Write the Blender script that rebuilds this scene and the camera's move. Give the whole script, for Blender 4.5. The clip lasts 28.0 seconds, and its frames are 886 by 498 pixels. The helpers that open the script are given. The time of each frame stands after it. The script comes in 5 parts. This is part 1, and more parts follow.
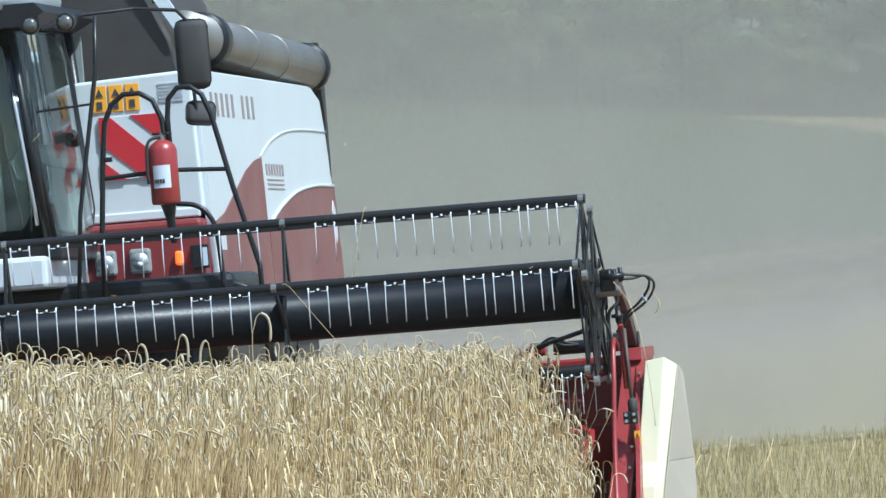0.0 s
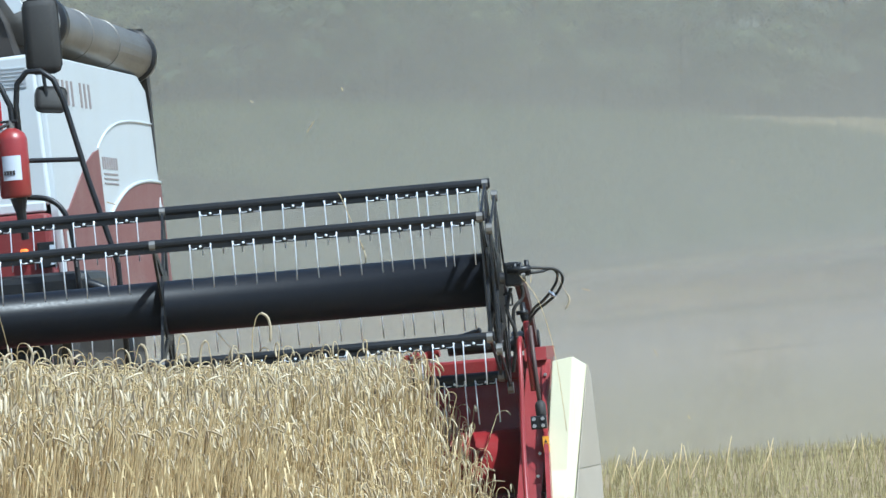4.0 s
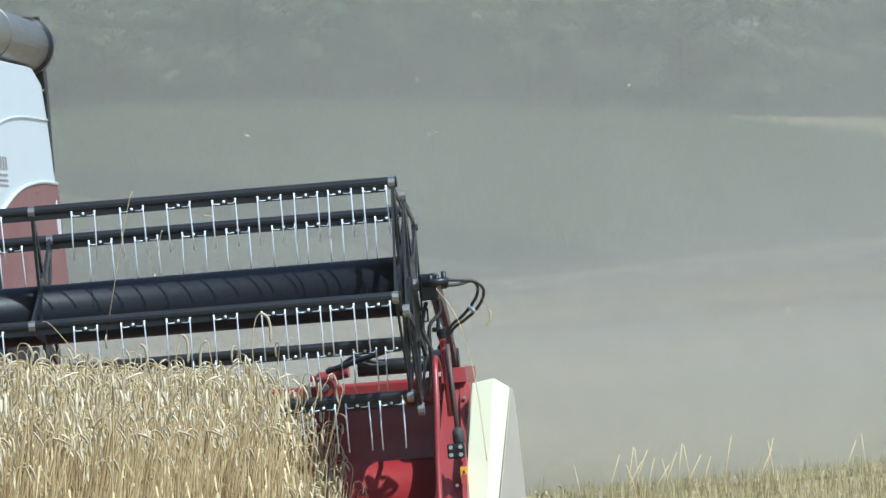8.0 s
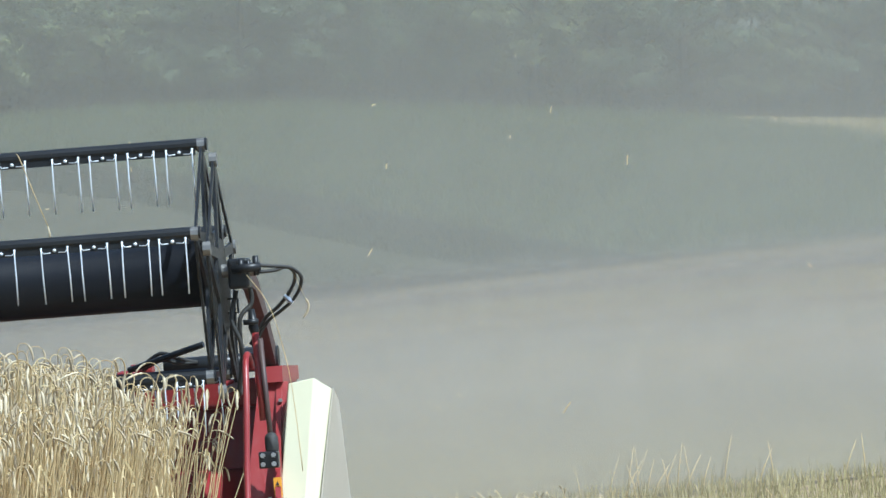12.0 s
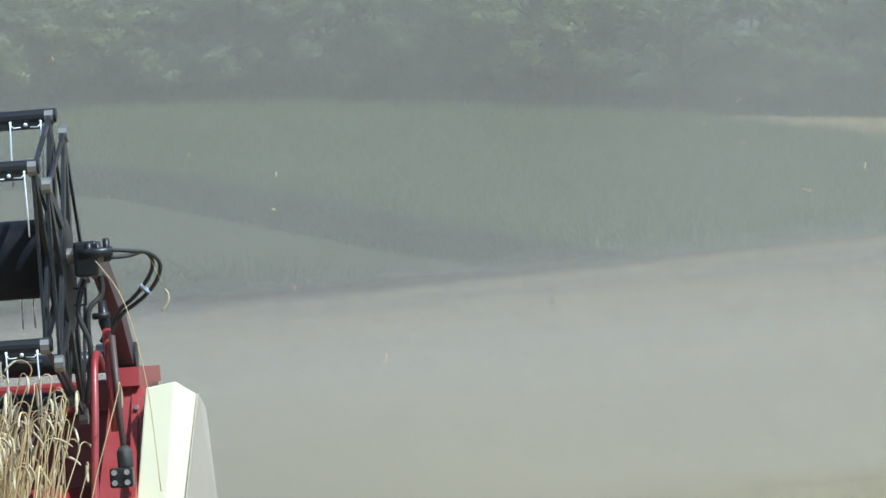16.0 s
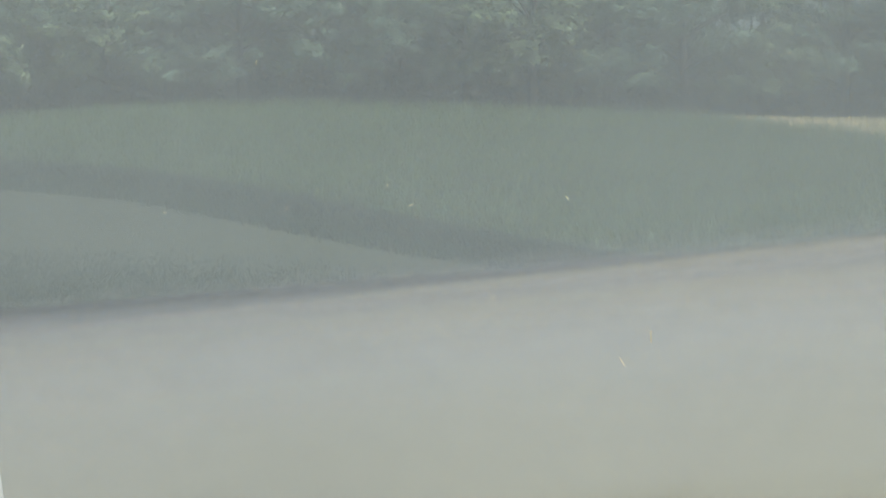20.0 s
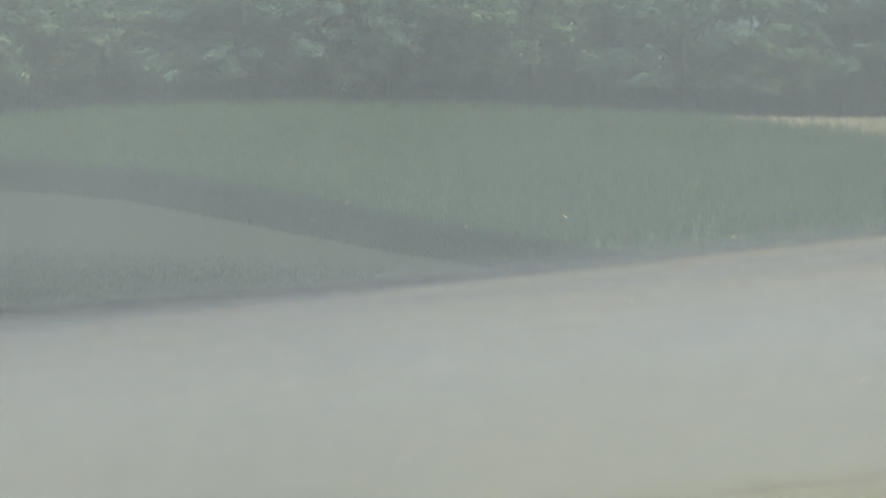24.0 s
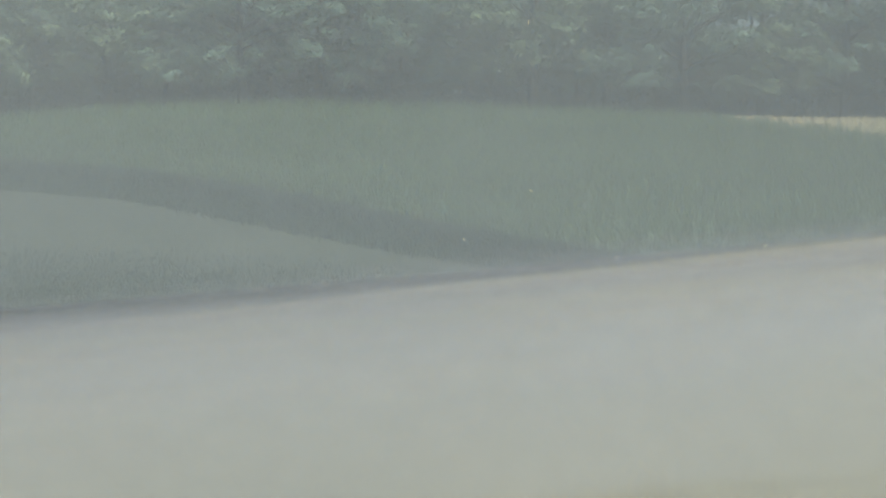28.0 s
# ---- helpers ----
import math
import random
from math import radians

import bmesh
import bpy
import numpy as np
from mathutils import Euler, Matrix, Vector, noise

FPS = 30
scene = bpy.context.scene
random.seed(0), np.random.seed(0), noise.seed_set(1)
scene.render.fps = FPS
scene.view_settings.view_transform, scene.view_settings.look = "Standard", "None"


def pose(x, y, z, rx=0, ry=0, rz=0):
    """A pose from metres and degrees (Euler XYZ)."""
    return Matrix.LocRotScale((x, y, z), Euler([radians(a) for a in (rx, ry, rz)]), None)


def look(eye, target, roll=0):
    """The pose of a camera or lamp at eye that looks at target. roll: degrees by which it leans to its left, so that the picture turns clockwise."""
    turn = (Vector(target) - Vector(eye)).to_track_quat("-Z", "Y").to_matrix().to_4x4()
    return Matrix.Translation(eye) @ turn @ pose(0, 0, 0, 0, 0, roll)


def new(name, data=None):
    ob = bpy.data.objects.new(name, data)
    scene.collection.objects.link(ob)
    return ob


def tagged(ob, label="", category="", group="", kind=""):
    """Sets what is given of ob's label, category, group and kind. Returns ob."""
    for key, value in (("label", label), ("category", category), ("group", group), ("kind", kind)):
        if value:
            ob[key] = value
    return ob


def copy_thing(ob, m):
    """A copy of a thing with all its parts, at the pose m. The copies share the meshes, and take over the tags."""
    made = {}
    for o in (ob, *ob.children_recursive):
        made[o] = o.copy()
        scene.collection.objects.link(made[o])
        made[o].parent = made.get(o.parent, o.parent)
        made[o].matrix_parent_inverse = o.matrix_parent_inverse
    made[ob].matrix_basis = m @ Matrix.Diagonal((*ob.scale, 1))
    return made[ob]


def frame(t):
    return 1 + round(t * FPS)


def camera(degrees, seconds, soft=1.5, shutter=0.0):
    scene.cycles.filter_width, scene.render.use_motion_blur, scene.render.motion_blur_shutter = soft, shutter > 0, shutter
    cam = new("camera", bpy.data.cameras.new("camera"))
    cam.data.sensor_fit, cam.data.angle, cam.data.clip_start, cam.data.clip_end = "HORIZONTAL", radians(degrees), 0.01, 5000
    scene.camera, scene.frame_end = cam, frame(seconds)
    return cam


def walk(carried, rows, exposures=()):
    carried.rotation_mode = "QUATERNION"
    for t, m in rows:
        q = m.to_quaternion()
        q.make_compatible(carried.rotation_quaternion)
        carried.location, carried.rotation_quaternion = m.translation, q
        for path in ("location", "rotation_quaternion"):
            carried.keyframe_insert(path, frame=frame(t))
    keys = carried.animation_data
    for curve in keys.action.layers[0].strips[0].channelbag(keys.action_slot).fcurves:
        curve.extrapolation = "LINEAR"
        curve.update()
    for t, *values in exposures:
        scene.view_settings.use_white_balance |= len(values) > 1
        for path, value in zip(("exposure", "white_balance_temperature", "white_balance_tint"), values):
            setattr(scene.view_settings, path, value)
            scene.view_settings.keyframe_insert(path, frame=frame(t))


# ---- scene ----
cam = camera(6.504, 28.0, soft=1.5)
EYE_Z = 2.05
walk(cam, [(0, pose(0, 0, EYE_Z, 90, 0, 0)), (28, pose(0, 0, EYE_Z, 90, 0, 0))],
     exposures=[(0, 0.57, 5290, 0), (28, 0.57, 5290, 0)])

# ---- light ----
SUN_EL, SUN_AZ = 58.0, 134.0   # degrees above the horizon; compass bearing with north along +y
world = bpy.data.worlds.new("sky")
world.use_nodes = True
scene.world = world
wn = world.node_tree
sky = wn.nodes.new("ShaderNodeTexSky")
sky.sky_type = "NISHITA"
sky.sun_disc = False
sky.sun_elevation, sky.sun_rotation = radians(SUN_EL), radians(SUN_AZ)
sky.dust_density, sky.air_density = 2.0, 1.0
wn.links.new(sky.outputs[0], wn.nodes["Background"].inputs[0])
wn.nodes["Background"].inputs[1].default_value = 0.10
sun = new("sun", bpy.data.lights.new("sun", "SUN"))
sun.data.energy, sun.data.angle, sun.data.color = 4.4, radians(0.6), (1.0, 0.965, 0.91)
sun_way = Vector((math.sin(radians(SUN_AZ)) * math.cos(radians(SUN_EL)), math.cos(radians(SUN_AZ)) * math.cos(radians(SUN_EL)), math.sin(radians(SUN_EL))))
sun.matrix_world = look((0, 0, 60), tuple(Vector((0, 0, 60)) - sun_way))

# ---- the machine's way over the field: seconds, x, y, z, pitch, roll, heading ----
ROWS = [
    (0, -3.252, 46.018, -0.054, 0.02, -4.58, -7.61),
    (0.5, -3.362, 45.596, -0.082, 0.02, -4.65, -7.48),
    (1, -3.430, 45.165, -0.095, -0.00, -4.73, -7.21),
    (1.5, -3.524, 44.725, -0.055, -0.03, -4.83, -6.83),
    (2, -3.625, 44.275, -0.062, -0.06, -4.92, -6.36),
    (2.5, -3.681, 43.817, -0.056, -0.10, -5.00, -5.76),
    (3, -3.732, 43.352, -0.043, -0.13, -5.05, -5.17),
    (3.5, -3.798, 42.882, -0.042, -0.15, -5.07, -4.87),
    (5.5, -3.995, 40.923, -0.039, -0.17, -4.88, -3.11),
    (6, -4.061, 40.424, -0.074, -0.16, -4.88, -3.19),
    (6.5, -4.083, 39.918, -0.098, -0.16, -4.88, -2.97),
    (7, -4.155, 39.407, -0.056, -0.17, -4.87, -2.86),
    (7.5, -4.249, 38.892, -0.049, -0.20, -4.80, -3.50),
    (8, -4.310, 38.370, -0.065, -0.23, -4.69, -4.21),
    (8.5, -4.412, 37.840, -0.061, -0.27, -4.56, -4.83),
    (9, -4.536, 37.298, -0.046, -0.31, -4.46, -5.18),
    (9.5, -4.613, 36.746, -0.053, -0.36, -4.41, -5.01),
    (10, -4.711, 36.186, -0.016, -0.42, -4.41, -4.85),
    (10.5, -4.833, 35.621, 0.026, -0.50, -4.41, -4.77),
    (11, -4.932, 35.049, 0.010, -0.58, -4.40, -4.65),
    (11.5, -5.027, 34.470, 0.023, -0.67, -4.38, -4.53),
    (12, -5.127, 33.884, 0.039, -0.75, -4.35, -4.41),
    (12.5, -5.154, 33.291, 0.037, -0.82, -4.33, -4.29),
    (14.5, -5.310, 30.848, 0.061, -0.64, -4.17, -4.14),
    (15, -5.373, 30.220, 0.089, -0.57, -4.18, -4.14),
    (15.5, -5.451, 29.584, 0.101, -0.50, -4.20, -4.14),
    (16, -5.560, 28.941, 0.118, -0.42, -4.21, -4.15),
    (16.5, -5.635, 28.291, 0.116, -0.33, -4.22, -4.15),
    (17, -5.695, 27.634, 0.130, -0.27, -4.23, -4.15),
    (17.5, -5.762, 26.969, 0.146, -0.23, -4.23, -4.14),
    (18, -5.806, 26.297, 0.156, -0.21, -4.22, -4.13),
    (18.5, -5.842, 25.618, 0.146, -0.21, -4.22, -4.13),
    (20, -6.043, 23.591, 0.161, -0.21, -4.22, -4.13),
    (22, -6.310, 20.889, 0.181, -0.21, -4.22, -4.13),
    (24, -6.578, 18.187, 0.201, -0.21, -4.22, -4.13),
    (26, -6.846, 15.485, 0.221, -0.21, -4.22, -4.13),
    (28, -7.114, 12.782, 0.241, -0.21, -4.22, -4.13),
]


def at_time(t):
    """The machine's pose at t seconds, as numbers."""
    for a, b in zip(ROWS, ROWS[1:]):
        if t <= b[0]:
            u = (t - a[0]) / (b[0] - a[0])
            return [p + (q - p) * u for p, q in zip(a[1:], b[1:])]
    return list(ROWS[-1][1:])


# ---- materials ----
def material(name):
    m = bpy.data.materials.new(name)
    m.use_nodes = True
    return m, m.node_tree.nodes, m.node_tree.links, m.node_tree.nodes["Principled BSDF"]


def paint(name, colour, rough=0.4, metal=0.0, dirt=0.25, dirt_colour=(0.33, 0.28, 0.2), scale=3.0, bump=0.05, coat=0.0, shine=0.5):
    """A painted, plastic or metal surface with fine grain and a film of field dust in patches."""
    m, n, l, b = material(name)
    co = n.new("ShaderNodeTexCoord")
    big, fine = n.new("ShaderNodeTexNoise"), n.new("ShaderNodeTexNoise")
    big.inputs["Scale"].default_value, big.inputs["Detail"].default_value = scale, 6
    fine.inputs["Scale"].default_value, fine.inputs["Detail"].default_value = scale * 22, 4
    for k in (big, fine):
        l.new(co.outputs["Object"], k.inputs["Vector"])
    ramp = n.new("ShaderNodeMapRange")
    ramp.inputs[1].default_value, ramp.inputs[2].default_value = 0.42, 0.72
    ramp.inputs[3].default_value, ramp.inputs[4].default_value = dirt * 0.35, dirt
    l.new(big.outputs[0], ramp.inputs[0])
    mix = n.new("ShaderNodeMix")
    mix.data_type = "RGBA"
    mix.inputs[6].default_value, mix.inputs[7].default_value = (*colour, 1), (*dirt_colour, 1)
    l.new(ramp.outputs[0], mix.inputs[0])
    l.new(mix.outputs[2], b.inputs["Base Color"])
    rr = n.new("ShaderNodeMapRange")
    rr.inputs[3].default_value, rr.inputs[4].default_value = max(rough - 0.1, 0.05), min(rough + 0.2, 1)
    l.new(fine.outputs[0], rr.inputs[0])
    l.new(rr.outputs[0], b.inputs["Roughness"])
    b.inputs["Metallic"].default_value = metal
    b.inputs["Coat Weight"].default_value = coat
    b.inputs["Specular IOR Level"].default_value = shine
    bp = n.new("ShaderNodeBump")
    bp.inputs["Strength"].default_value, bp.inputs["Distance"].default_value = bump, 0.01
    l.new(fine.outputs[0], bp.inputs["Height"])
    l.new(bp.outputs[0], b.inputs["Normal"])
    return m


def plant(name, low, high, rough=0.6, thin=0.25, scale=6.0, single=0.6, patch=(0.0, 1.0, 0.0, 0.5)):
    """Stalk or leaf: tone differs from piece to piece, and along each."""
    m, n, l, b = material(name)
    geo, co, no = n.new("ShaderNodeNewGeometry"), n.new("ShaderNodeTexCoord"), n.new("ShaderNodeTexNoise")
    no.inputs["Scale"].default_value, no.inputs["Detail"].default_value = scale, 5
    l.new(co.outputs["Object"], no.inputs["Vector"])
    add = n.new("ShaderNodeMath")
    add.operation = "MULTIPLY_ADD"
    add.inputs[1].default_value = single
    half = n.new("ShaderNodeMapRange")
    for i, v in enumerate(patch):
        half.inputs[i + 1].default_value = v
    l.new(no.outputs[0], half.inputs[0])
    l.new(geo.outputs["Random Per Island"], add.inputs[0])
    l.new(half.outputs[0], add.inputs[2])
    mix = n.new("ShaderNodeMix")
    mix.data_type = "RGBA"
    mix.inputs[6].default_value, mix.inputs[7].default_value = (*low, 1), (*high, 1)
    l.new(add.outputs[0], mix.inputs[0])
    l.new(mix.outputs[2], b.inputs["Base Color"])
    b.inputs["Roughness"].default_value = rough
    if thin:
        tr, sh = n.new("ShaderNodeBsdfTranslucent"), n.new("ShaderNodeMixShader")
        sh.inputs[0].default_value = thin
        l.new(mix.outputs[2], tr.inputs[0])
        l.new(b.outputs[0], sh.inputs[1])
        l.new(tr.outputs[0], sh.inputs[2])
        l.new(sh.outputs[0], n["Material Output"].inputs[0])
    return m


WHITE = paint("white_paint", (0.58, 0.62, 0.64), 0.3, dirt=0.14, coat=0.3)
CREAM = paint("white_plastic_shield", (0.68, 0.655, 0.46), 0.5, dirt=0.16)
RED = paint("red_paint", (0.235, 0.006, 0.011), 0.35, dirt=0.1, coat=0.2)
LAMP_RED = paint("dusty_lamp_panel_red", (0.19, 0.014, 0.016), 0.45, dirt=0.4, dirt_colour=(0.13, 0.06, 0.05))
BROWN_RED = paint("dusty_red_paint", (0.155, 0.048, 0.043), 0.5, dirt=0.45, dirt_colour=(0.23, 0.15, 0.13))
BLACK = paint("black_paint", (0.010, 0.011, 0.013), 0.32, dirt=0.1, dirt_colour=(0.09, 0.085, 0.075), shine=0.35)
TUBE = paint("blue_black_gloss_paint", (0.004, 0.005, 0.008), 0.34, dirt=0.10, dirt_colour=(0.008, 0.009, 0.012), bump=0.0, shine=0.24)
RUBBER = paint("black_rubber", (0.018, 0.018, 0.018), 0.65, dirt=0.2, dirt_colour=(0.1, 0.09, 0.07))
STEEL = paint("galvanised_steel", (0.62, 0.63, 0.64), 0.32, metal=0.9, dirt=0.08)
TINE = paint("bright_spring_steel", (0.80, 0.83, 0.87), 0.32, metal=0.35, dirt=0.04)
DULL_STEEL = paint("dusty_sheet_steel", (0.27, 0.265, 0.25), 0.42, metal=0.7, dirt=0.45, dirt_colour=(0.16, 0.14, 0.115))
MAROON = paint("dusty_maroon_steel", (0.045, 0.021, 0.019), 0.5, dirt=0.4, dirt_colour=(0.13, 0.095, 0.08))
GREY = paint("dark_grey_tank_sheet", (0.032, 0.028, 0.025), 0.55, dirt=0.3, dirt_colour=(0.10, 0.088, 0.075))
YELLOW = paint("yellow_sticker", (0.80, 0.36, 0.02), 0.45, dirt=0.08)
SIGN_RED = paint("reflective_red_film", (0.45, 0.010, 0.022), 0.4, dirt=0.06)
EXT_RED = paint("extinguisher_red", (0.25, 0.009, 0.012), 0.3, dirt=0.12, coat=0.3)
INK = paint("black_ink", (0.03, 0.03, 0.035), 0.6, dirt=0.1)
INK_FAINT = paint("faded_ink", (0.22, 0.19, 0.19), 0.6, dirt=0.2)
INK_PALE = paint("pale_print", (0.50, 0.53, 0.57), 0.6, dirt=0.1)
PALE_BLUE = paint("pale_blue_label", (0.58, 0.63, 0.70), 0.5, dirt=0.1)
GREY_SIDE = paint("grey_side_plastic", (0.44, 0.40, 0.33), 0.6, dirt=0.35)
HOLLOW_SHADE = paint("hollow_shade", (0.008, 0.008, 0.008), 0.9, dirt=0.05)
SEAT = paint("dark_cab_lining", (0.19, 0.22, 0.21), 0.8, dirt=0.1)

GLASS, gn, gl, gb = material("tinted_cab_glass")
gb.inputs["Base Color"].default_value = (0.80, 0.90, 0.87, 1)
gb.inputs["Roughness"].default_value, gb.inputs["IOR"].default_value = 0.03, 1.40
gb.inputs["Transmission Weight"].default_value = 1.0
MIRROR, mn, ml, mb = material("mirror_glass")
mb.inputs["Base Color"].default_value = (0.9, 0.9, 0.9, 1)
mb.inputs["Metallic"].default_value, mb.inputs["Roughness"].default_value = 1.0, 0.03
LENS = paint("headlamp_lens", (0.34, 0.36, 0.35), 0.08, metal=0.3, dirt=0.1, coat=0.8)
WORK_LENS = paint("work_lamp_glass", (0.10, 0.11, 0.11), 0.1, metal=0.5, dirt=0.25, coat=0.8)
AMBER, an, al, ab = material("lit_amber_lamp")
ab.inputs["Base Color"].default_value = (0.9, 0.2, 0.02, 1)
ab.inputs["Emission Color"].default_value, ab.inputs["Emission Strength"].default_value = (1.0, 0.12, 0.01, 1), 0.75

STALK = plant("ripe_straw", (0.335, 0.21, 0.080), (0.96, 0.81, 0.47), 0.5, 0.36)
EAR = plant("ripe_ear", (0.27, 0.19, 0.105), (0.73, 0.635, 0.435), 0.7, 0.12, 60.0)
STUBBLE = plant("stubble_straw", (0.19, 0.155, 0.058), (0.56, 0.48, 0.24), 0.6, 0.15)
MAIZE = plant("maize_leaf", (0.128, 0.155, 0.056), (0.182, 0.213, 0.080), 0.8, 0.55, 0.05, 0.1, (0.35, 0.65, 0.1, 0.8))
DARK_WEED = plant("dark_weed", (0.058, 0.074, 0.032), (0.078, 0.097, 0.042), 0.8, 0.4)
# The patch range puts sunlit and shaded clumps of the crowns into the leaf colour.
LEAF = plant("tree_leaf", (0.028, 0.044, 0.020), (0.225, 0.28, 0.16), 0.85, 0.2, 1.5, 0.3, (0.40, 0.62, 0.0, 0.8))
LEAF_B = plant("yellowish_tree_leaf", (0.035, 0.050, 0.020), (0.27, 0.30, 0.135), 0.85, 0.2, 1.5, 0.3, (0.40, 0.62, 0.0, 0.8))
# Dark copy of the leaf: the wood's inner shade is put into its colour.
SHADE_LEAF = plant("shaded_leaf", (0.020, 0.032, 0.015), (0.05, 0.068, 0.032), 0.6, 0.2, 0.5)
BARK = paint("bark", (0.030, 0.026, 0.020), 0.9, dirt=0.1, scale=6, bump=0.6)
RIPE_FAR = plant("far_ripe_grain", (0.52, 0.39, 0.17), (0.72, 0.57, 0.28), 0.7, 0.1)


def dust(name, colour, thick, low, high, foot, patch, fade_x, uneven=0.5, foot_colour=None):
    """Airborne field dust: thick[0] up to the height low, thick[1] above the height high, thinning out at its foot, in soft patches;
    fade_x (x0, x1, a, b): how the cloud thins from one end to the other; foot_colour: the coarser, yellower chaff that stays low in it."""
    m, n, l, b = material(name)
    n.remove(b)
    co, sep = n.new("ShaderNodeTexCoord"), n.new("ShaderNodeSeparateXYZ")
    l.new(co.outputs["Object"], sep.inputs[0])

    def ramp(source, values):
        k = n.new("ShaderNodeMapRange")
        k.interpolation_type = "SMOOTHSTEP"
        for i, v in enumerate(values):
            k.inputs[i + 1].default_value = v
        l.new(source, k.inputs[0])
        return k.outputs[0]

    def times(p, q):
        k = n.new("ShaderNodeMath")
        k.operation, k.use_clamp = "MULTIPLY", True
        l.new(p, k.inputs[0])
        l.new(q, k.inputs[1])
        return k.outputs[0]
    no = n.new("ShaderNodeTexNoise")
    no.inputs["Scale"].default_value, no.inputs["Detail"].default_value, no.inputs["Roughness"].default_value = patch, 4, 0.45
    no.inputs["Distortion"].default_value = 0.3
    l.new(co.outputs["Object"], no.inputs["Vector"])
    patches = n.new("ShaderNodeMapRange")
    patches.clamp = False
    for i, v in enumerate((0.3, 0.7, 1 - uneven * 0.6, 1 + uneven * 0.4)):
        patches.inputs[i + 1].default_value = v
    l.new(no.outputs[0], patches.inputs[0])
    height = times(ramp(sep.outputs[2], (low, high, thick[0], thick[1])), ramp(sep.outputs[2], (foot[0], foot[1], 0, 1)))
    grain = n.new("ShaderNodeTexWhiteNoise")
    l.new(co.outputs["Object"], grain.inputs["Vector"])
    fine = n.new("ShaderNodeMapRange")
    for i, v in enumerate((0, 1, 0.6, 1.4)):
        fine.inputs[i + 1].default_value = v
    l.new(grain.outputs[0], fine.inputs[0])
    alpha = times(times(times(height, patches.outputs[0]), ramp(sep.outputs[0], fade_x)), fine.outputs[0])
    df, tl, half = n.new("ShaderNodeBsdfDiffuse"), n.new("ShaderNodeBsdfTranslucent"), n.new("ShaderNodeMixShader")
    for k in (df, tl):
        k.inputs[0].default_value = (*colour, 1)
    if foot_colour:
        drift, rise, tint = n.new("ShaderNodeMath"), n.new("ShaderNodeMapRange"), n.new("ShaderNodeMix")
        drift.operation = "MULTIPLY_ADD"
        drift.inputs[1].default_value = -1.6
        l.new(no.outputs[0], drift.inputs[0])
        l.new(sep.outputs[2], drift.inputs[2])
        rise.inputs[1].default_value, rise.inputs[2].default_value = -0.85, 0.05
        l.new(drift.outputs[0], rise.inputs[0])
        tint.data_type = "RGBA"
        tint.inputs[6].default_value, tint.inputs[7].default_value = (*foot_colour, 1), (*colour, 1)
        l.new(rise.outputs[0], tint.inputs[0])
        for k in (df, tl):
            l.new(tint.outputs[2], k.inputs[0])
    half.inputs[0].default_value = 0.4
    l.new(df.outputs[0], half.inputs[1])
    l.new(tl.outputs[0], half.inputs[2])
    clear, mix = n.new("ShaderNodeBsdfTransparent"), n.new("ShaderNodeMixShader")
    l.new(alpha, mix.inputs[0])
    l.new(clear.outputs[0], mix.inputs[1])
    l.new(half.outputs[0], mix.inputs[2])
    l.new(mix.outputs[0], n["Material Output"].inputs[0])
    return m


# ---- mesh helpers ----
def finish(name, bm, mat, smooth=False):
    me = bpy.data.meshes.new(name)
    bmesh.ops.recalc_face_normals(bm, faces=bm.faces)
    bm.to_mesh(me)
    bm.free()
    me.materials.append(mat)
    if smooth:
        me.shade_smooth()
    return me


def part(name, bm, mat, parent, label="", smooth=False, m=None, kind=""):
    ob = new(name, finish(name, bm, mat, smooth))
    ob.parent = parent
    if m is not None:
        ob.matrix_basis = m
    if label:
        ob["label"] = label
    if kind:
        ob["kind"] = kind
    return ob


def box(bm, lo, hi, bevel=0.0, m=None):
    """A box from corner lo to corner hi, its edges rounded by bevel."""
    lo, hi = Vector(lo), Vector(hi)
    mm = Matrix.Translation((lo + hi) / 2) @ Matrix.Diagonal((*(hi - lo), 1))
    if m is not None:
        mm = m @ mm
    made = bmesh.ops.create_cube(bm, size=1, matrix=mm)["verts"]
    if bevel:
        edges = list({e for v in made for e in v.link_edges})
        bmesh.ops.bevel(bm, geom=edges, offset=bevel, segments=2, affect="EDGES", profile=0.5)
    return bm


def rod(bm, path, r, sides=8, cap=True):
    """A round bar along a path of points."""
    pts = [Vector(p) for p in path]
    radii = r if isinstance(r, (list, tuple)) else [r] * len(pts)
    rings, side = [], None
    for i, p in enumerate(pts):
        way = (pts[min(i + 1, len(pts) - 1)] - pts[max(i - 1, 0)]).normalized()
        if side is None:
            side = way.orthogonal().normalized()
        side = (side - way * side.dot(way)).normalized()
        other = way.cross(side)
        rings.append([bm.verts.new(p + (side * math.cos(a) + other * math.sin(a)) * radii[i])
                      for a in [2 * math.pi * k / sides for k in range(sides)]])
    for a, b in zip(rings, rings[1:]):
        for k in range(sides):
            bm.faces.new((a[k], a[(k + 1) % sides], b[(k + 1) % sides], b[k]))
    if cap:
        bm.faces.new(rings[0][::-1])
        bm.faces.new(rings[-1])
    return bm


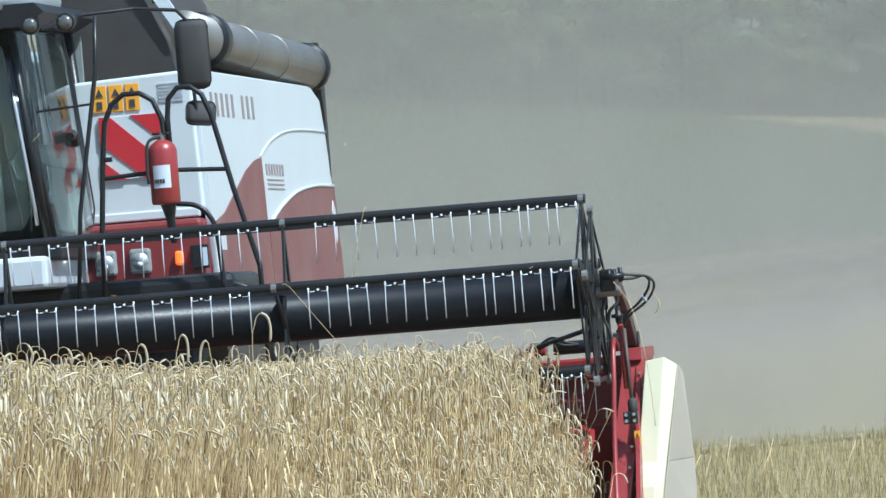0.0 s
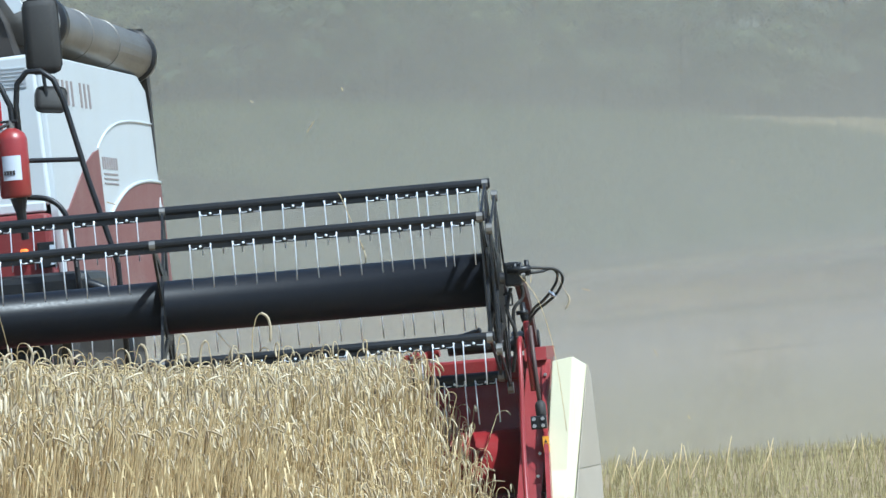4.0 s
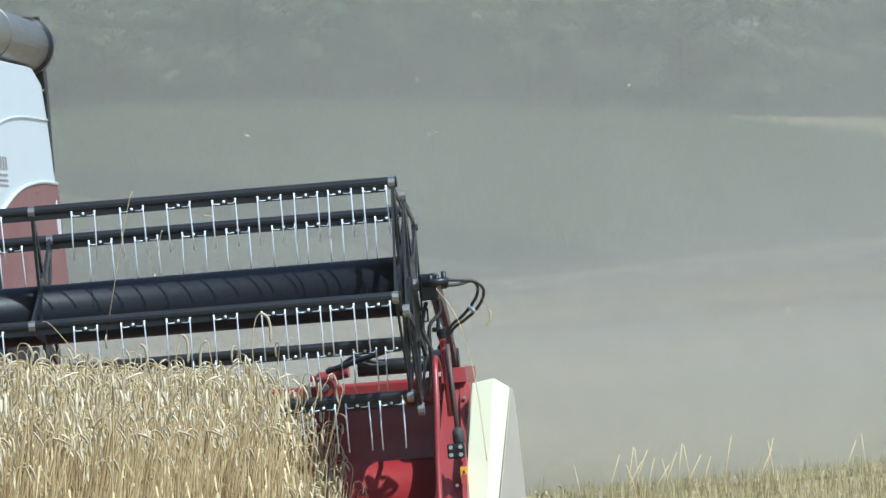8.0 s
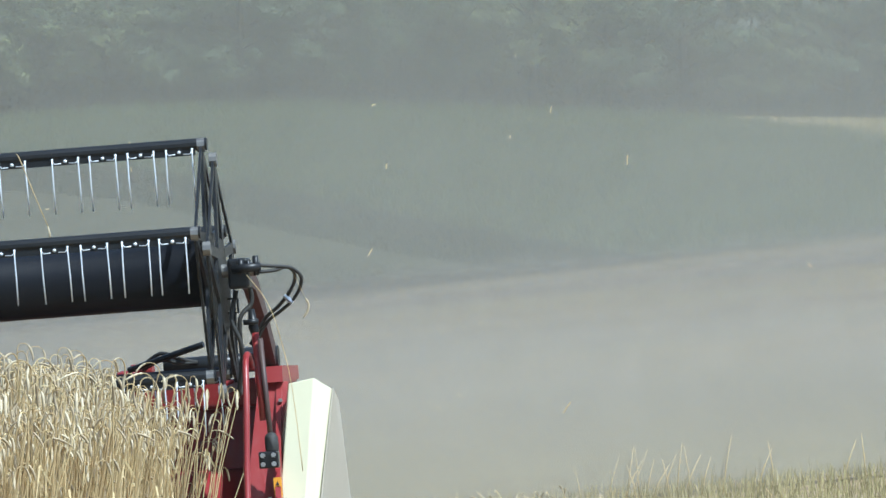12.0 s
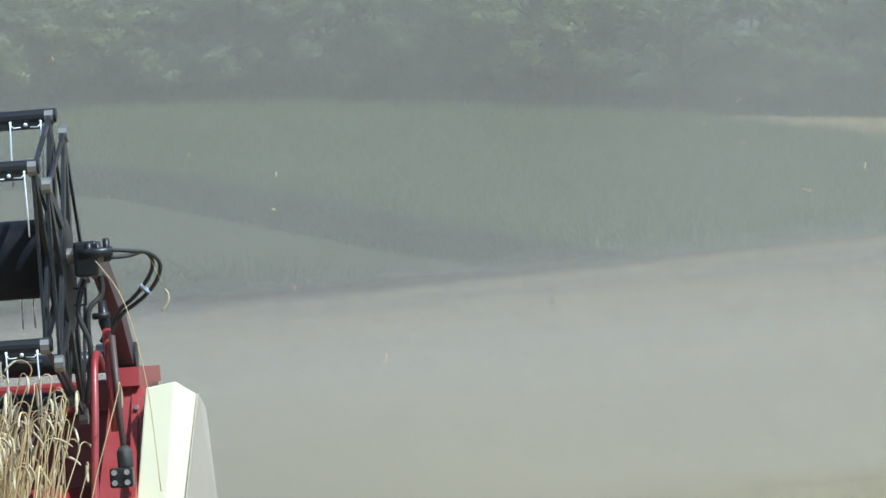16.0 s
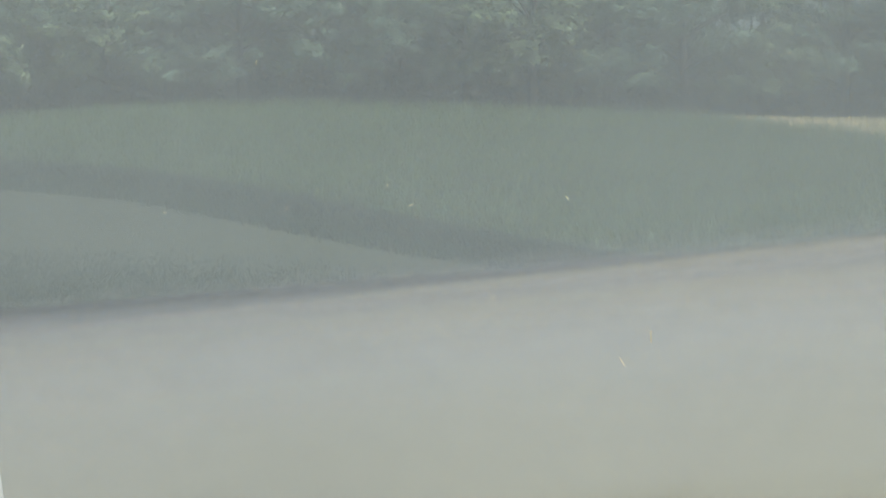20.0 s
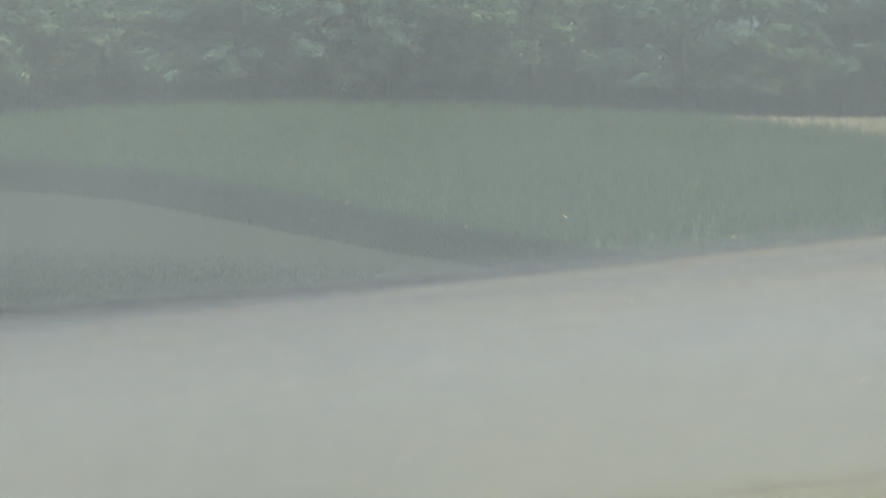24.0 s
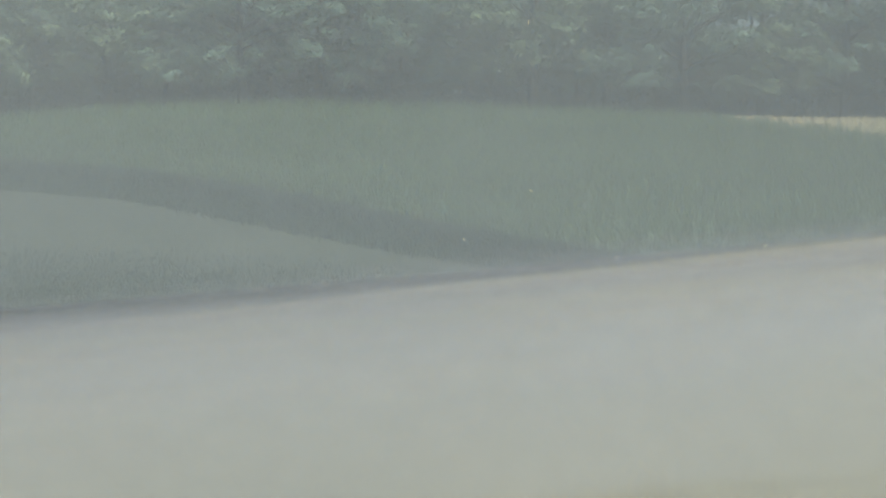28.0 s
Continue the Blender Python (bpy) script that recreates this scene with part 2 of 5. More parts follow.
def prism(bm, outline, axis, a, b):
    """An outline in a plane drawn out from a to b along the axis 'x', 'y' or 'z'."""
    def place(p, q):
        return {"x": (q, p[0], p[1]), "y": (p[0], q, p[1]), "z": (p[0], p[1], q)}[axis]
    one, two = [bm.verts.new(place(p, a)) for p in outline], [bm.verts.new(place(p, b)) for p in outline]
    n = len(outline)
    bm.faces.new(one[::-1])
    bm.faces.new(two)
    for k in range(n):
        bm.faces.new((one[k], one[(k + 1) % n], two[(k + 1) % n], two[k]))
    return bm


def B():
    return bmesh.new()


# ---- ground ----
PROFILE = ((-60, 0.8), (0, 0.75), (12, 0.72), (26, 0.62), (36, 0.38), (46, 0.207), (60, 0.22), (80, 0.52), (100, 0.98), (118, 1.34), (130, 1.42), (145, 1.2),
           (170, 0.2), (200, -0.3), (230, 0.9), (260, 2.2), (300, 4.0), (380, 6.7), (450, 9.0), (600, 11), (1000, 14), (2500, 14))


def ground_z(x, y):
    p = np.interp(y, [a for a, _ in PROFILE], [b for _, b in PROFILE])
    tilt = np.interp(y, (0, 50, 130, 160, 210, 300, 420), (0.079, 0.079, 0.112, 0.097, 0.04, 0.01, 0.0))
    dome = np.interp(y, (300, 450), (0.0, 1.0)) * (0.8 - np.where(x < -10, 0.0036, 0.0012) * np.minimum((x + 10) ** 2, 700))
    return p + tilt * 40 * np.tanh(x / 40) + np.where(abs(x) < 60, dome, 0)


def sheet(name, xs, ys, mat, lift=0.0, rough=0.0):
    xx, yy = np.meshgrid(xs, ys)
    zz = ground_z(xx, yy) + lift + rough * np.random.rand(*xx.shape)
    verts = np.stack([xx, yy, zz], -1).reshape(-1, 3)
    nx, ny = len(xs), len(ys)
    i = (np.arange(ny - 1)[:, None] * nx + np.arange(nx - 1)[None]).reshape(-1)
    faces = np.stack([i, i + 1, i + 1 + nx, i + nx], -1)
    me = bpy.data.meshes.new(name)
    me.from_pydata(verts.tolist(), [], faces.tolist())
    me.materials.append(mat)
    me.shade_smooth()
    return new(name, me)


def ground_material():
    """Straw-littered soil near by; green fields beyond the brow."""
    m, n, l, b = material("field_ground")
    geo, sep = n.new("ShaderNodeNewGeometry"), n.new("ShaderNodeSeparateXYZ")
    l.new(geo.outputs["Position"], sep.inputs[0])
    far = n.new("ShaderNodeMapRange")
    far.inputs[1].default_value, far.inputs[2].default_value = 150, 165
    l.new(sep.outputs[1], far.inputs[0])

    def tone(scale, low, high):
        no, mx = n.new("ShaderNodeTexNoise"), n.new("ShaderNodeMix")
        no.inputs["Scale"].default_value, no.inputs["Detail"].default_value = scale, 8
        no.inputs["Roughness"].default_value = 0.65
        l.new(geo.outputs["Position"], no.inputs["Vector"])
        rg = n.new("ShaderNodeMapRange")
        rg.inputs[1].default_value, rg.inputs[2].default_value = 0.3, 0.7
        l.new(no.outputs[0], rg.inputs[0])
        mx.data_type = "RGBA"
        mx.inputs[6].default_value, mx.inputs[7].default_value = (*low, 1), (*high, 1)
        l.new(rg.outputs[0], mx.inputs[0])
        return mx.outputs[2], no
    near_tone, near_noise = tone(3.0, (0.16, 0.112, 0.065), (0.38, 0.29, 0.155))
    far_tone, _ = tone(0.06, (0.050, 0.047, 0.012), (0.064, 0.059, 0.016))
    maize_tone, _ = tone(0.03, (0.092, 0.118, 0.046), (0.135, 0.160, 0.062))
    # the maize stands beyond a slanting edge, on greener ground
    slant, edge, green = n.new("ShaderNodeMath"), n.new("ShaderNodeMapRange"), n.new("ShaderNodeMix")
    slant.operation = "MULTIPLY_ADD"
    slant.inputs[1].default_value = 4.3
    l.new(sep.outputs[0], slant.inputs[0])
    l.new(sep.outputs[1], slant.inputs[2])
    edge.inputs[1].default_value, edge.inputs[2].default_value = 264, 276
    l.new(slant.outputs[0], edge.inputs[0])
    green.data_type = "RGBA"
    l.new(edge.outputs[0], green.inputs[0])
    l.new(far_tone, green.inputs[6])
    l.new(maize_tone, green.inputs[7])
    mx = n.new("ShaderNodeMix")
    mx.data_type = "RGBA"
    l.new(far.outputs[0], mx.inputs[0])
    l.new(near_tone, mx.inputs[6])
    l.new(green.outputs[2], mx.inputs[7])
    l.new(mx.outputs[2], b.inputs["Base Color"])
    b.inputs["Roughness"].default_value = 0.9
    bp = n.new("ShaderNodeBump")
    bp.inputs["Strength"].default_value, bp.inputs["Distance"].default_value = 0.6, 0.05
    l.new(near_noise.outputs[0], bp.inputs["Height"])
    l.new(bp.outputs[0], b.inputs["Normal"])
    return m


gx = np.concatenate([-np.geomspace(1500, 42, 22), np.linspace(-40, 40, 121), np.geomspace(42, 1500, 22)])
gy = np.concatenate([np.linspace(-60, -2, 12), np.linspace(0, 150, 151), np.linspace(153, 470, 90), np.geomspace(480, 2500, 16)])
ground = tagged(sheet("ground", gx, gy, ground_material(), rough=0.02), "rolling farmland, cut grain stubble near by and green fields beyond a low brow", "field", kind="structure")


def many(name, pieces, mat):
    """One mesh from arrays of (verts, faces) pieces given as numpy blocks: verts n x k x 3, faces m x 4 per piece."""
    vs, fs, at = [], [], 0
    for v, f in pieces:
        n, k, _ = v.shape
        vs.append(v.reshape(-1, 3))
        fs.append((f[None] + (np.arange(n) * k)[:, None, None] + at).reshape(-1, f.shape[1]))
        at += n * k
    me = bpy.data.meshes.new(name)
    faces = [q for f in fs for q in f.tolist()]
    me.from_pydata(np.concatenate(vs).tolist(), [], faces)
    for k in (mat if isinstance(mat, (list, tuple)) else [mat]):
        me.materials.append(k)
    return me


def blades(rng, base, tall, wide, lean):
    """Three-sided upright stalks, tapering: base n x 3, tall n, wide n, lean n x 2."""
    n = len(base)
    a = rng.random(n) * 6.28
    rings = []
    for h, w in ((0.0, 1.0), (1.0, 0.7)):
        ring = []
        for k in range(3):
            ang = a + k * 2.094
            off = np.stack([np.cos(ang) * wide * w + lean[:, 0] * h * tall, np.sin(ang) * wide * w + lean[:, 1] * h * tall, tall * h], -1)
            ring.append(base + off)
        rings += ring
    v = np.stack(rings, 1)
    f = np.array([[0, 1, 4, 3], [1, 2, 5, 4], [2, 0, 3, 5]])
    return v, f


rng = np.random.default_rng(4)


def stubble_field(name, x0, x1, y0, y1, count, tall, wide):
    rows = rng.integers(0, int((x1 - x0) / 0.125), count)
    x = x0 + rows * 0.125 + rng.normal(0, 0.03, count)
    y = y0 + (y1 - y0) * rng.random(count)
    base = np.stack([x, y, ground_z(x, y) - 0.01], -1)
    t = tall * (0.7 + 0.5 * rng.random(count))
    long = rng.random(count) < 0.01
    t = np.where(long, t * 1.7, t)
    v, f = blades(rng, base, t, wide * (0.7 + 0.6 * rng.random(count)), rng.normal(0, 0.17, (count, 2)))
    return tagged(new(name, many(name, [(v, f)], STUBBLE)), "short cut straw stubble standing in rows", "stubble", kind="stuff")


stubble_field("stubble", -5, 9, 48, 78, 48000, 0.15, 0.0028)
stubble_field("stubble", -9, 11, 78, 112, 14000, 0.11, 0.005)
stubble_field("stubble", -12, 14, 112, 134, 9000, 0.09, 0.005)
stubble_field("stubble", 1.5, 9, 8, 48, 9000, 0.17, 0.0035)
stubble_field("stubble", -12, -5, 48, 78, 6000, 0.22, 0.004)

# tall stalks missed by the cutter bar
for tx, ty, th, tl in ((1.12, 53.2, 0.34, 0.25), (1.29, 53.3, 0.36, 0.3), (1.22, 53, 0.30, 0.45), (1.33, 53.2, 0.26, -0.3), (1.38, 53.1, 0.30, 0.2), (1.42, 53.2, 0.25, 0.5), (1.26, 53.4, 0.38, 0.12), (1.35, 53.4, 0.36, -0.1),
                       (1.50, 53.3, 0.32, 0.3), (1.55, 53.1, 0.28, -0.2), (1.60, 53.4, 0.38, 0.1), (1.64, 53.2, 0.30, 0.4), (1.70, 53.3, 0.36, -0.15), (1.76, 53.2, 0.28, 0.25),
                       (1.92, 53.5, 0.40, 0.15), (2.2, 53.6, 0.36, 0.2), (2.15, 53.4, 0.30, 0.35), (0.95, 53.2, 0.28, -0.2), (2.28, 53.5, 0.34, -0.15), (2.75, 53.6, 0.30, 0.3), (2.9, 53.4, 0.34, -0.1)):
    z = float(ground_z(tx, ty))
    bm = rod(B(), [(0, 0, -0.02), (tl * th * 0.4, 0, th * 0.5), (tl * th, 0.02, th)], [0.0055, 0.0045, 0.003], 5)
    tagged(part("tall_stalk", bm, STALK, None, smooth=True, m=pose(tx, ty, z)), "tall straw stalk still standing in the stubble", "stalk", "tall stalks in the stubble")

# ---- dust: broad drifting banks, one behind the other ----
def dust_bank(y, x0, x1, z0, z1, tilt, speed, mat, label, come=()):
    """come: rows of seconds and distance, for a bank that rolls nearer."""
    xs, zs = np.linspace(x0, x1, 40), np.linspace(z0, z1, 12)
    xx, zz = np.meshgrid(xs, zs)
    yy = 0.5 * np.sin(xx * 0.13 + zz * 0.11) + 0.35 * np.sin(xx * 0.29 - zz * 0.17)
    verts = np.stack([xx, yy, zz], -1).reshape(-1, 3)
    i = (np.arange(11)[:, None] * 40 + np.arange(39)[None]).reshape(-1)
    me = bpy.data.meshes.new("dust_bank")
    me.from_pydata(verts.tolist(), [], np.stack([i, i + 1, i + 41, i + 40], -1).tolist())
    me.materials.append(mat)
    me.shade_smooth()
    ob = new("dust_bank", me)
    base = float(ground_z(0, y))
    ob.matrix_basis = pose(0, y, base, 0, -tilt, 0)
    return tagged(ob, label, "dust", "drifting dust", "stuff"), come or ((0, y), (28, y)), tilt, speed


MID = (0.370, 0.348, 0.310)
DUSK = (0.315, 0.298, 0.272)
WARM, PALE, DIM = (0.505, 0.463, 0.368), (0.468, 0.447, 0.388), (0.372, 0.352, 0.304)
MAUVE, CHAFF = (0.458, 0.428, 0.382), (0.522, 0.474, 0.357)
# heights are above the ground at each bank
DUST = [
    dust_bank(9, -30, 30, 0.07, 6.0, 4.5, 0.05, dust("thin_haze", PALE, (0.014, 0.014), 0.5, 5.0, (0.1, 0.6), 0.3, (-12, 12, 1, 1), 0.4), "thin haze of dust in the air"),
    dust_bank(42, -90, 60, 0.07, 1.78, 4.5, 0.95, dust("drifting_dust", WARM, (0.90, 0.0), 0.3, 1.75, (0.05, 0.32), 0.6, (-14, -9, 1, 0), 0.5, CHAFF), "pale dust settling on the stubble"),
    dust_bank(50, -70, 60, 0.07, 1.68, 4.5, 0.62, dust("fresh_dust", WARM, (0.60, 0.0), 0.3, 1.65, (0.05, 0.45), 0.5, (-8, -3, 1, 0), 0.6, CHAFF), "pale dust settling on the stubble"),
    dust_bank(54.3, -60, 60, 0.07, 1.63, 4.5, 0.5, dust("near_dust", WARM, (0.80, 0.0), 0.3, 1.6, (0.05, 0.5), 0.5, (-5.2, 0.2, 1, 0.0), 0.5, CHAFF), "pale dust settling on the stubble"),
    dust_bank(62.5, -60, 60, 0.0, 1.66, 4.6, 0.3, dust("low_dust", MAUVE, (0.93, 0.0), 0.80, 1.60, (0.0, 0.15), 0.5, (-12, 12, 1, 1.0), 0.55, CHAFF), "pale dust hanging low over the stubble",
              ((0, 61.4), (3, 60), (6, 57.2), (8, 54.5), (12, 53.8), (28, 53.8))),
    dust_bank(84, -60, 60, 0.07, 1.25, 5.2, 0.25, dust("field_dust", MID, (0.84, 0.0), 0.75, 1.22, (0.05, 0.3), 0.35, (-12, 12, 1, 0.95), 0.5), "pale dust hanging low over the stubble"),
    dust_bank(97, -90, 70, 0.07, 18, 5.4, 1.1, dust("brow_dust", PALE, (0.60, 0.0), 0.6, 7.0, (0.1, 0.6), 0.2, (-27, 2, 0.0, 1.0), 0.3), "grey dust drifting across the brow"),
    dust_bank(108, -70, 90, 0.07, 0.92, 5.5, 0.1, dust("crest_dust", DUSK, (0.80, 0.0), 0.30, 0.90, (0.05, 0.2), 0.3, (-20, 20, 1, 1), 0.3), "pale dust hanging low over the stubble"),
    dust_bank(160, -90, 110, -6, 50, 0, -0.4, dust("valley_dust", DIM, (0.55, 0.54), 3.0, 18.0, (-2, -1), 0.07, (4, 24, 0.94, 0.90), 0.4), "grey dust haze over the valley"),
    dust_bank(196, -140, 140, -8, 70, 0, 0.15, dust("far_haze", DIM, (0.42, 0.28), 4.43, 6.7, (0.1, 1.9), 0.05, (-40, 40, 1, 1), 0.4), "thin grey haze before the wood"),
]

# ---- combine harvester: x to its own left, y to its rear, z up, from the cutter bar's middle on the ground ----
combine = tagged(new("combine_harvester"), "white and red combine harvester with a wide reel, cutting ripe grain", "harvester")
combine.matrix_basis = pose(*ROWS[0][1:])
HUB = (-0.10, 1.57)          # reel axis: y, z
REEL_R = 0.548
SPIN, PHASE = 138.35, -70.0   # degrees a second; angle of the front bat from the top at the start
END = 4.5                    # half the header's width


def turned(t):
    """The reel's turn in degrees; its speed wavers a little with the engine's load."""
    return SPIN * t + float(np.interp(t, (0, 1, 3.5, 6, 7, 8, 10, 12, 15, 28), (2, 4.5, 5, 5.5, 3, -1, 0, -1, 2.5, 2.5)))


def header():
    # trough: floor, back wall, top beam
    bm = prism(B(), [(-0.12, 0.14), (-0.05, 0.20), (0.35, 0.22), (0.55, 0.24), (0.80, 0.36), (0.92, 0.55), (0.96, 1.02), (1.0, 1.02), (1.0, 0.5), (0.86, 0.30), (0.55, 0.17), (-0.05, 0.12)], "x", -END, END)
    part("trough", bm, RED, combine, "red steel header trough")
    part("top_beam", box(B(), (-END, 0.90, 1.00), (END, 1.06, 1.13), 0.015), RED, combine)
    bm = box(B(), (-END, -0.14, 0.10), (END, -0.02, 0.135), 0.006)
    part("cutter_bar", bm, BLACK, combine)
    bm = B()
    for k in range(118):
        x = -END + 0.04 + k * 0.0762
        prism(bm, [(x - 0.012, -0.12), (x + 0.012, -0.12), (x + 0.004, -0.25), (x - 0.004, -0.25)], "z", 0.11, 0.13)
    part("knife_guards", bm, DULL_STEEL, combine, kind="stuff")
    # intake auger with flights
    bm = rod(B(), [(-END + 0.02, 0.5, 0.56), (END - 0.02, 0.5, 0.56)], 0.18, 20)
    auger = part("intake_auger", bm, RED, combine, smooth=True)
    bm = B()
    prev = None
    for k in range(0, 16 * 18 + 1):
        a = 2 * math.pi * k / 16
        x = END - 0.75 - k * (4.0 / (16 * 18)) * 0.95
        c, s = math.cos(a), math.sin(a)
        ring = [bm.verts.new((x, 0.5 + c * r, 0.56 + s * r)) for r in (0.17, 0.245)]
        if prev:
            bm.faces.new((prev[0], prev[1], ring[1], ring[0]))
        prev = ring
    part("auger_flight", bm, RED, auger)
    # end sheets, each a thick plate with a rim along its front edge
    for side in (1, -1):
        x = side * END
        line = [(-0.30, 0.10), (-0.34, 0.22), (-0.05, 0.70), (0.30, 1.10), (0.34, 1.16), (0.98, 1.16), (1.0, 0.4), (0.8, 0.12)]
        sheet_part = part("end_sheet", prism(B(), line, "x", x - 0.012, x + 0.012), RED, combine, "red header end sheet")
        bm = prism(B(), [(p[0], p[1]) for p in [(0.26, 1.10), (0.28, 1.17), (1.0, 1.17), (1.0, 1.11)]], "x", x - 0.10 * side, x + 0.02 * side)
        part("rim", bm, RED, sheet_part)
        bm = prism(B(), [(-0.30, 0.12), (0.30, 1.10), (0.34, 1.10), (-0.22, 0.10)], "x", x - 0.090 * side, x + 0.040 * side)
        for v in bm.verts:
            v.co.x -= side * 0.12 * (1.10 - v.co.z)
        part("front_flange", bm, RED, sheet_part)
        bm = B()
        for z, y in ((1.02, 0.235), (0.86, 0.14), (0.60, -0.02), (0.48, -0.09)):
            bx = x + (0.018 - 0.12 * (1.10 - z)) * side
            rod(bm, [(bx, y - 0.005, z), (bx, y - 0.03, z)], 0.009, 6)
        part("bolts", bm, STEEL, sheet_part, kind="stuff")
        # bowed guide tube in front of the end sheet
        path = smooth_path([(x - side * 0.096, 0.12, 1.17), (x - side * 0.096, 0.0, 1.225), (x - side * 0.096, -0.12, 1.19), (x - side * 0.096, -0.22, 1.0), (x - side * 0.107, -0.29, 0.73), (x - side * 0.108, -0.40, 0.45), (x - side * 0.10, -0.55, 0.18)])
        part("guide_tube", rod(B(), path, 0.0145, 10), RED, combine, "bowed red guide tube", True)
        # white shield outside the end sheet
        a, b = x + 0.058 * side, x + 0.239 * side
        bm = B()
        top = [(a, 0.115, 1.09), (x + 0.171 * side, 0.112, 1.108), (b, 0.16, 1.055), (b - 0.01 * side, 0.50, 1.0), (a, 0.55, 1.0)]
        mid = [(x - 0.014 * side, -0.03, 0.50), (x + 0.100 * side, -0.035, 0.50), (x + 0.145 * side, 0.03, 0.50), (b - 0.01 * side, 0.75, 0.50), (a, 0.80, 0.50)]
        low = [(x - 0.030 * side, -0.10, 0.36), (x + 0.084 * side, -0.11, 0.36), (x + 0.122 * side, -0.03, 0.36), (b - 0.01 * side, 0.80, 0.36), (a, 0.85, 0.36)]
        foot = [(x - 0.045 * side, -0.16, 0.12), (x + 0.060 * side, -0.17, 0.12), (x + 0.090 * side, -0.08, 0.12), (b - 0.02 * side, 0.82, 0.12), (a, 0.88, 0.12)]
        rings = [[bm.verts.new(p) for p in r] for r in (top, mid, low, foot)]
        for r, q in zip(rings, rings[1:]):
            for k in range(5):
                bm.faces.new((r[k], r[(k + 1) % 5], q[(k + 1) % 5], q[k]))
        bm.faces.new(rings[0])
        bm.faces.new(rings[-1][::-1])
        bmesh.ops.bevel(bm, geom=list(bm.edges), offset=0.006, segments=2, affect="EDGES", profile=0.5)
        shield = part("divider_shield", bm, CREAM, combine, "off-white plastic divider shield")
        # Thin skin, greyer and darker than the cream shield that it covers.
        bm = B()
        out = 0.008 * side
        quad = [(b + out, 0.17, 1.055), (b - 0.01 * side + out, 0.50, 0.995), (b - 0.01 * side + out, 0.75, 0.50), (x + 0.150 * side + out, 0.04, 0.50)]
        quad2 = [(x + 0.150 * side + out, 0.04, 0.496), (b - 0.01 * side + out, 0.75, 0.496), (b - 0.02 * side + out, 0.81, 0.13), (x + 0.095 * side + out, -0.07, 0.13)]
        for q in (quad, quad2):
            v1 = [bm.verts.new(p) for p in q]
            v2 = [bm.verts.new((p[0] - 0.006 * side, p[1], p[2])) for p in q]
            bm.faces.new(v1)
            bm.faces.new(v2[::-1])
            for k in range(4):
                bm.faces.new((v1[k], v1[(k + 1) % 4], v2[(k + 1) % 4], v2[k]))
        part("side_skin", bm, GREY_SIDE, shield, "grey side skin")
        # reel arm from the back beam to the hub, its cylinder and bracket
        xa = x - side * 0.06
        arm_path = [(0.90, 1.19), (0.87, 1.25), (0.55, 1.44), (0.20, 1.585), (-0.16, 1.615), (-0.16, 1.535), (0.16, 1.505), (0.46, 1.39), (0.80, 1.18)]
        arm = part("reel_arm", prism(B(), arm_path, "x", min(xa - 0.050 * side, xa + 0.002 * side), max(xa - 0.050 * side, xa + 0.002 * side)), MAROON, combine, "dusty maroon box-section reel arm")
        part("arm_foot", rod(B(), [(xa - 0.14 * side, 0.86, 1.21), (xa + 0.012 * side, 0.86, 1.21)], 0.055, 14), BLACK, arm)
        # open mouth of the box section: its inner shade put into a near-black plate
        hx = sorted((xa - 0.043 * side, xa - 0.005 * side))
        part("arm_mouth_shade", box(B(), (hx[0], -0.164, 1.542), (hx[1], -0.155, 1.608)), HOLLOW_SHADE, arm, "near-black plate for the shade inside the arm's open end")
        part("cylinder_eye", rod(B(), [(xa + 0.000 * side, 0.02, 1.31), (xa - 0.006 * side, 0.03, 1.34), (xa - 0.012 * side, 0.04, 1.42)], [0.017, 0.022, 0.014], 10), BLACK, combine, "", True)
        part("cylinder_pin", rod(B(), [(xa - 0.045 * side, 0.0, 1.365), (xa + 0.02 * side, 0.0, 1.365)], 0.012, 10), BLACK, combine, "", True)
        part("grip", rod(B(), [(xa - 0.10 * side, -0.08, 1.47), (xa - 0.055 * side, -0.08, 1.47), (xa - 0.055 * side, -0.08, 1.41), (xa - 0.10 * side, -0.08, 1.41)], 0.006, 6), BLACK, combine)
        part("cylinder", rod(B(), [(xa + 0.000 * side, 0.02, 1.315), (xa + 0.016 * side, -0.05, 0.94)], 0.0165, 12), RED, combine, "red lift cylinder", True)
        part("piston_rod", rod(B(), [(xa + 0.024 * side, -0.02, 1.29), (xa + 0.046 * side, -0.08, 0.80)], 0.0115, 10), MAROON, combine, "", True)
        part("rubber_boot", rod(B(), [(xa + 0.044 * side, -0.07, 0.875), (xa + 0.046 * side, -0.078, 0.86), (xa + 0.048 * side, -0.085, 0.81), (xa + 0.050 * side, -0.085, 0.795)], [0.022, 0.030, 0.030, 0.022], 12), RUBBER, combine, "", True)
        bm = box(B(), (xa + (-0.011 if side > 0 else -0.075), -0.12, 0.732), (xa + (0.075 if side > 0 else 0.011), -0.05, 0.805), 0.008)
        bracket = part("cylinder_bracket", bm, BLACK, combine)
        bm = B()
        for dx in (0.008, 0.055):
            for dz in (0.750, 0.788):
                rod(bm, [(xa + dx * side, -0.121, dz), (xa + dx * side, -0.135, dz)], 0.011, 6)
        part("bolts", bm, STEEL, bracket, kind="stuff")
        sticker = part("sticker", box(B(), (xa + 0.042, -0.20, 0.605), (xa + 0.076, -0.185, 0.69), 0, Matrix.Translation((0, 0.12, 0))), YELLOW, combine, "yellow warning sticker")
        bm = B()
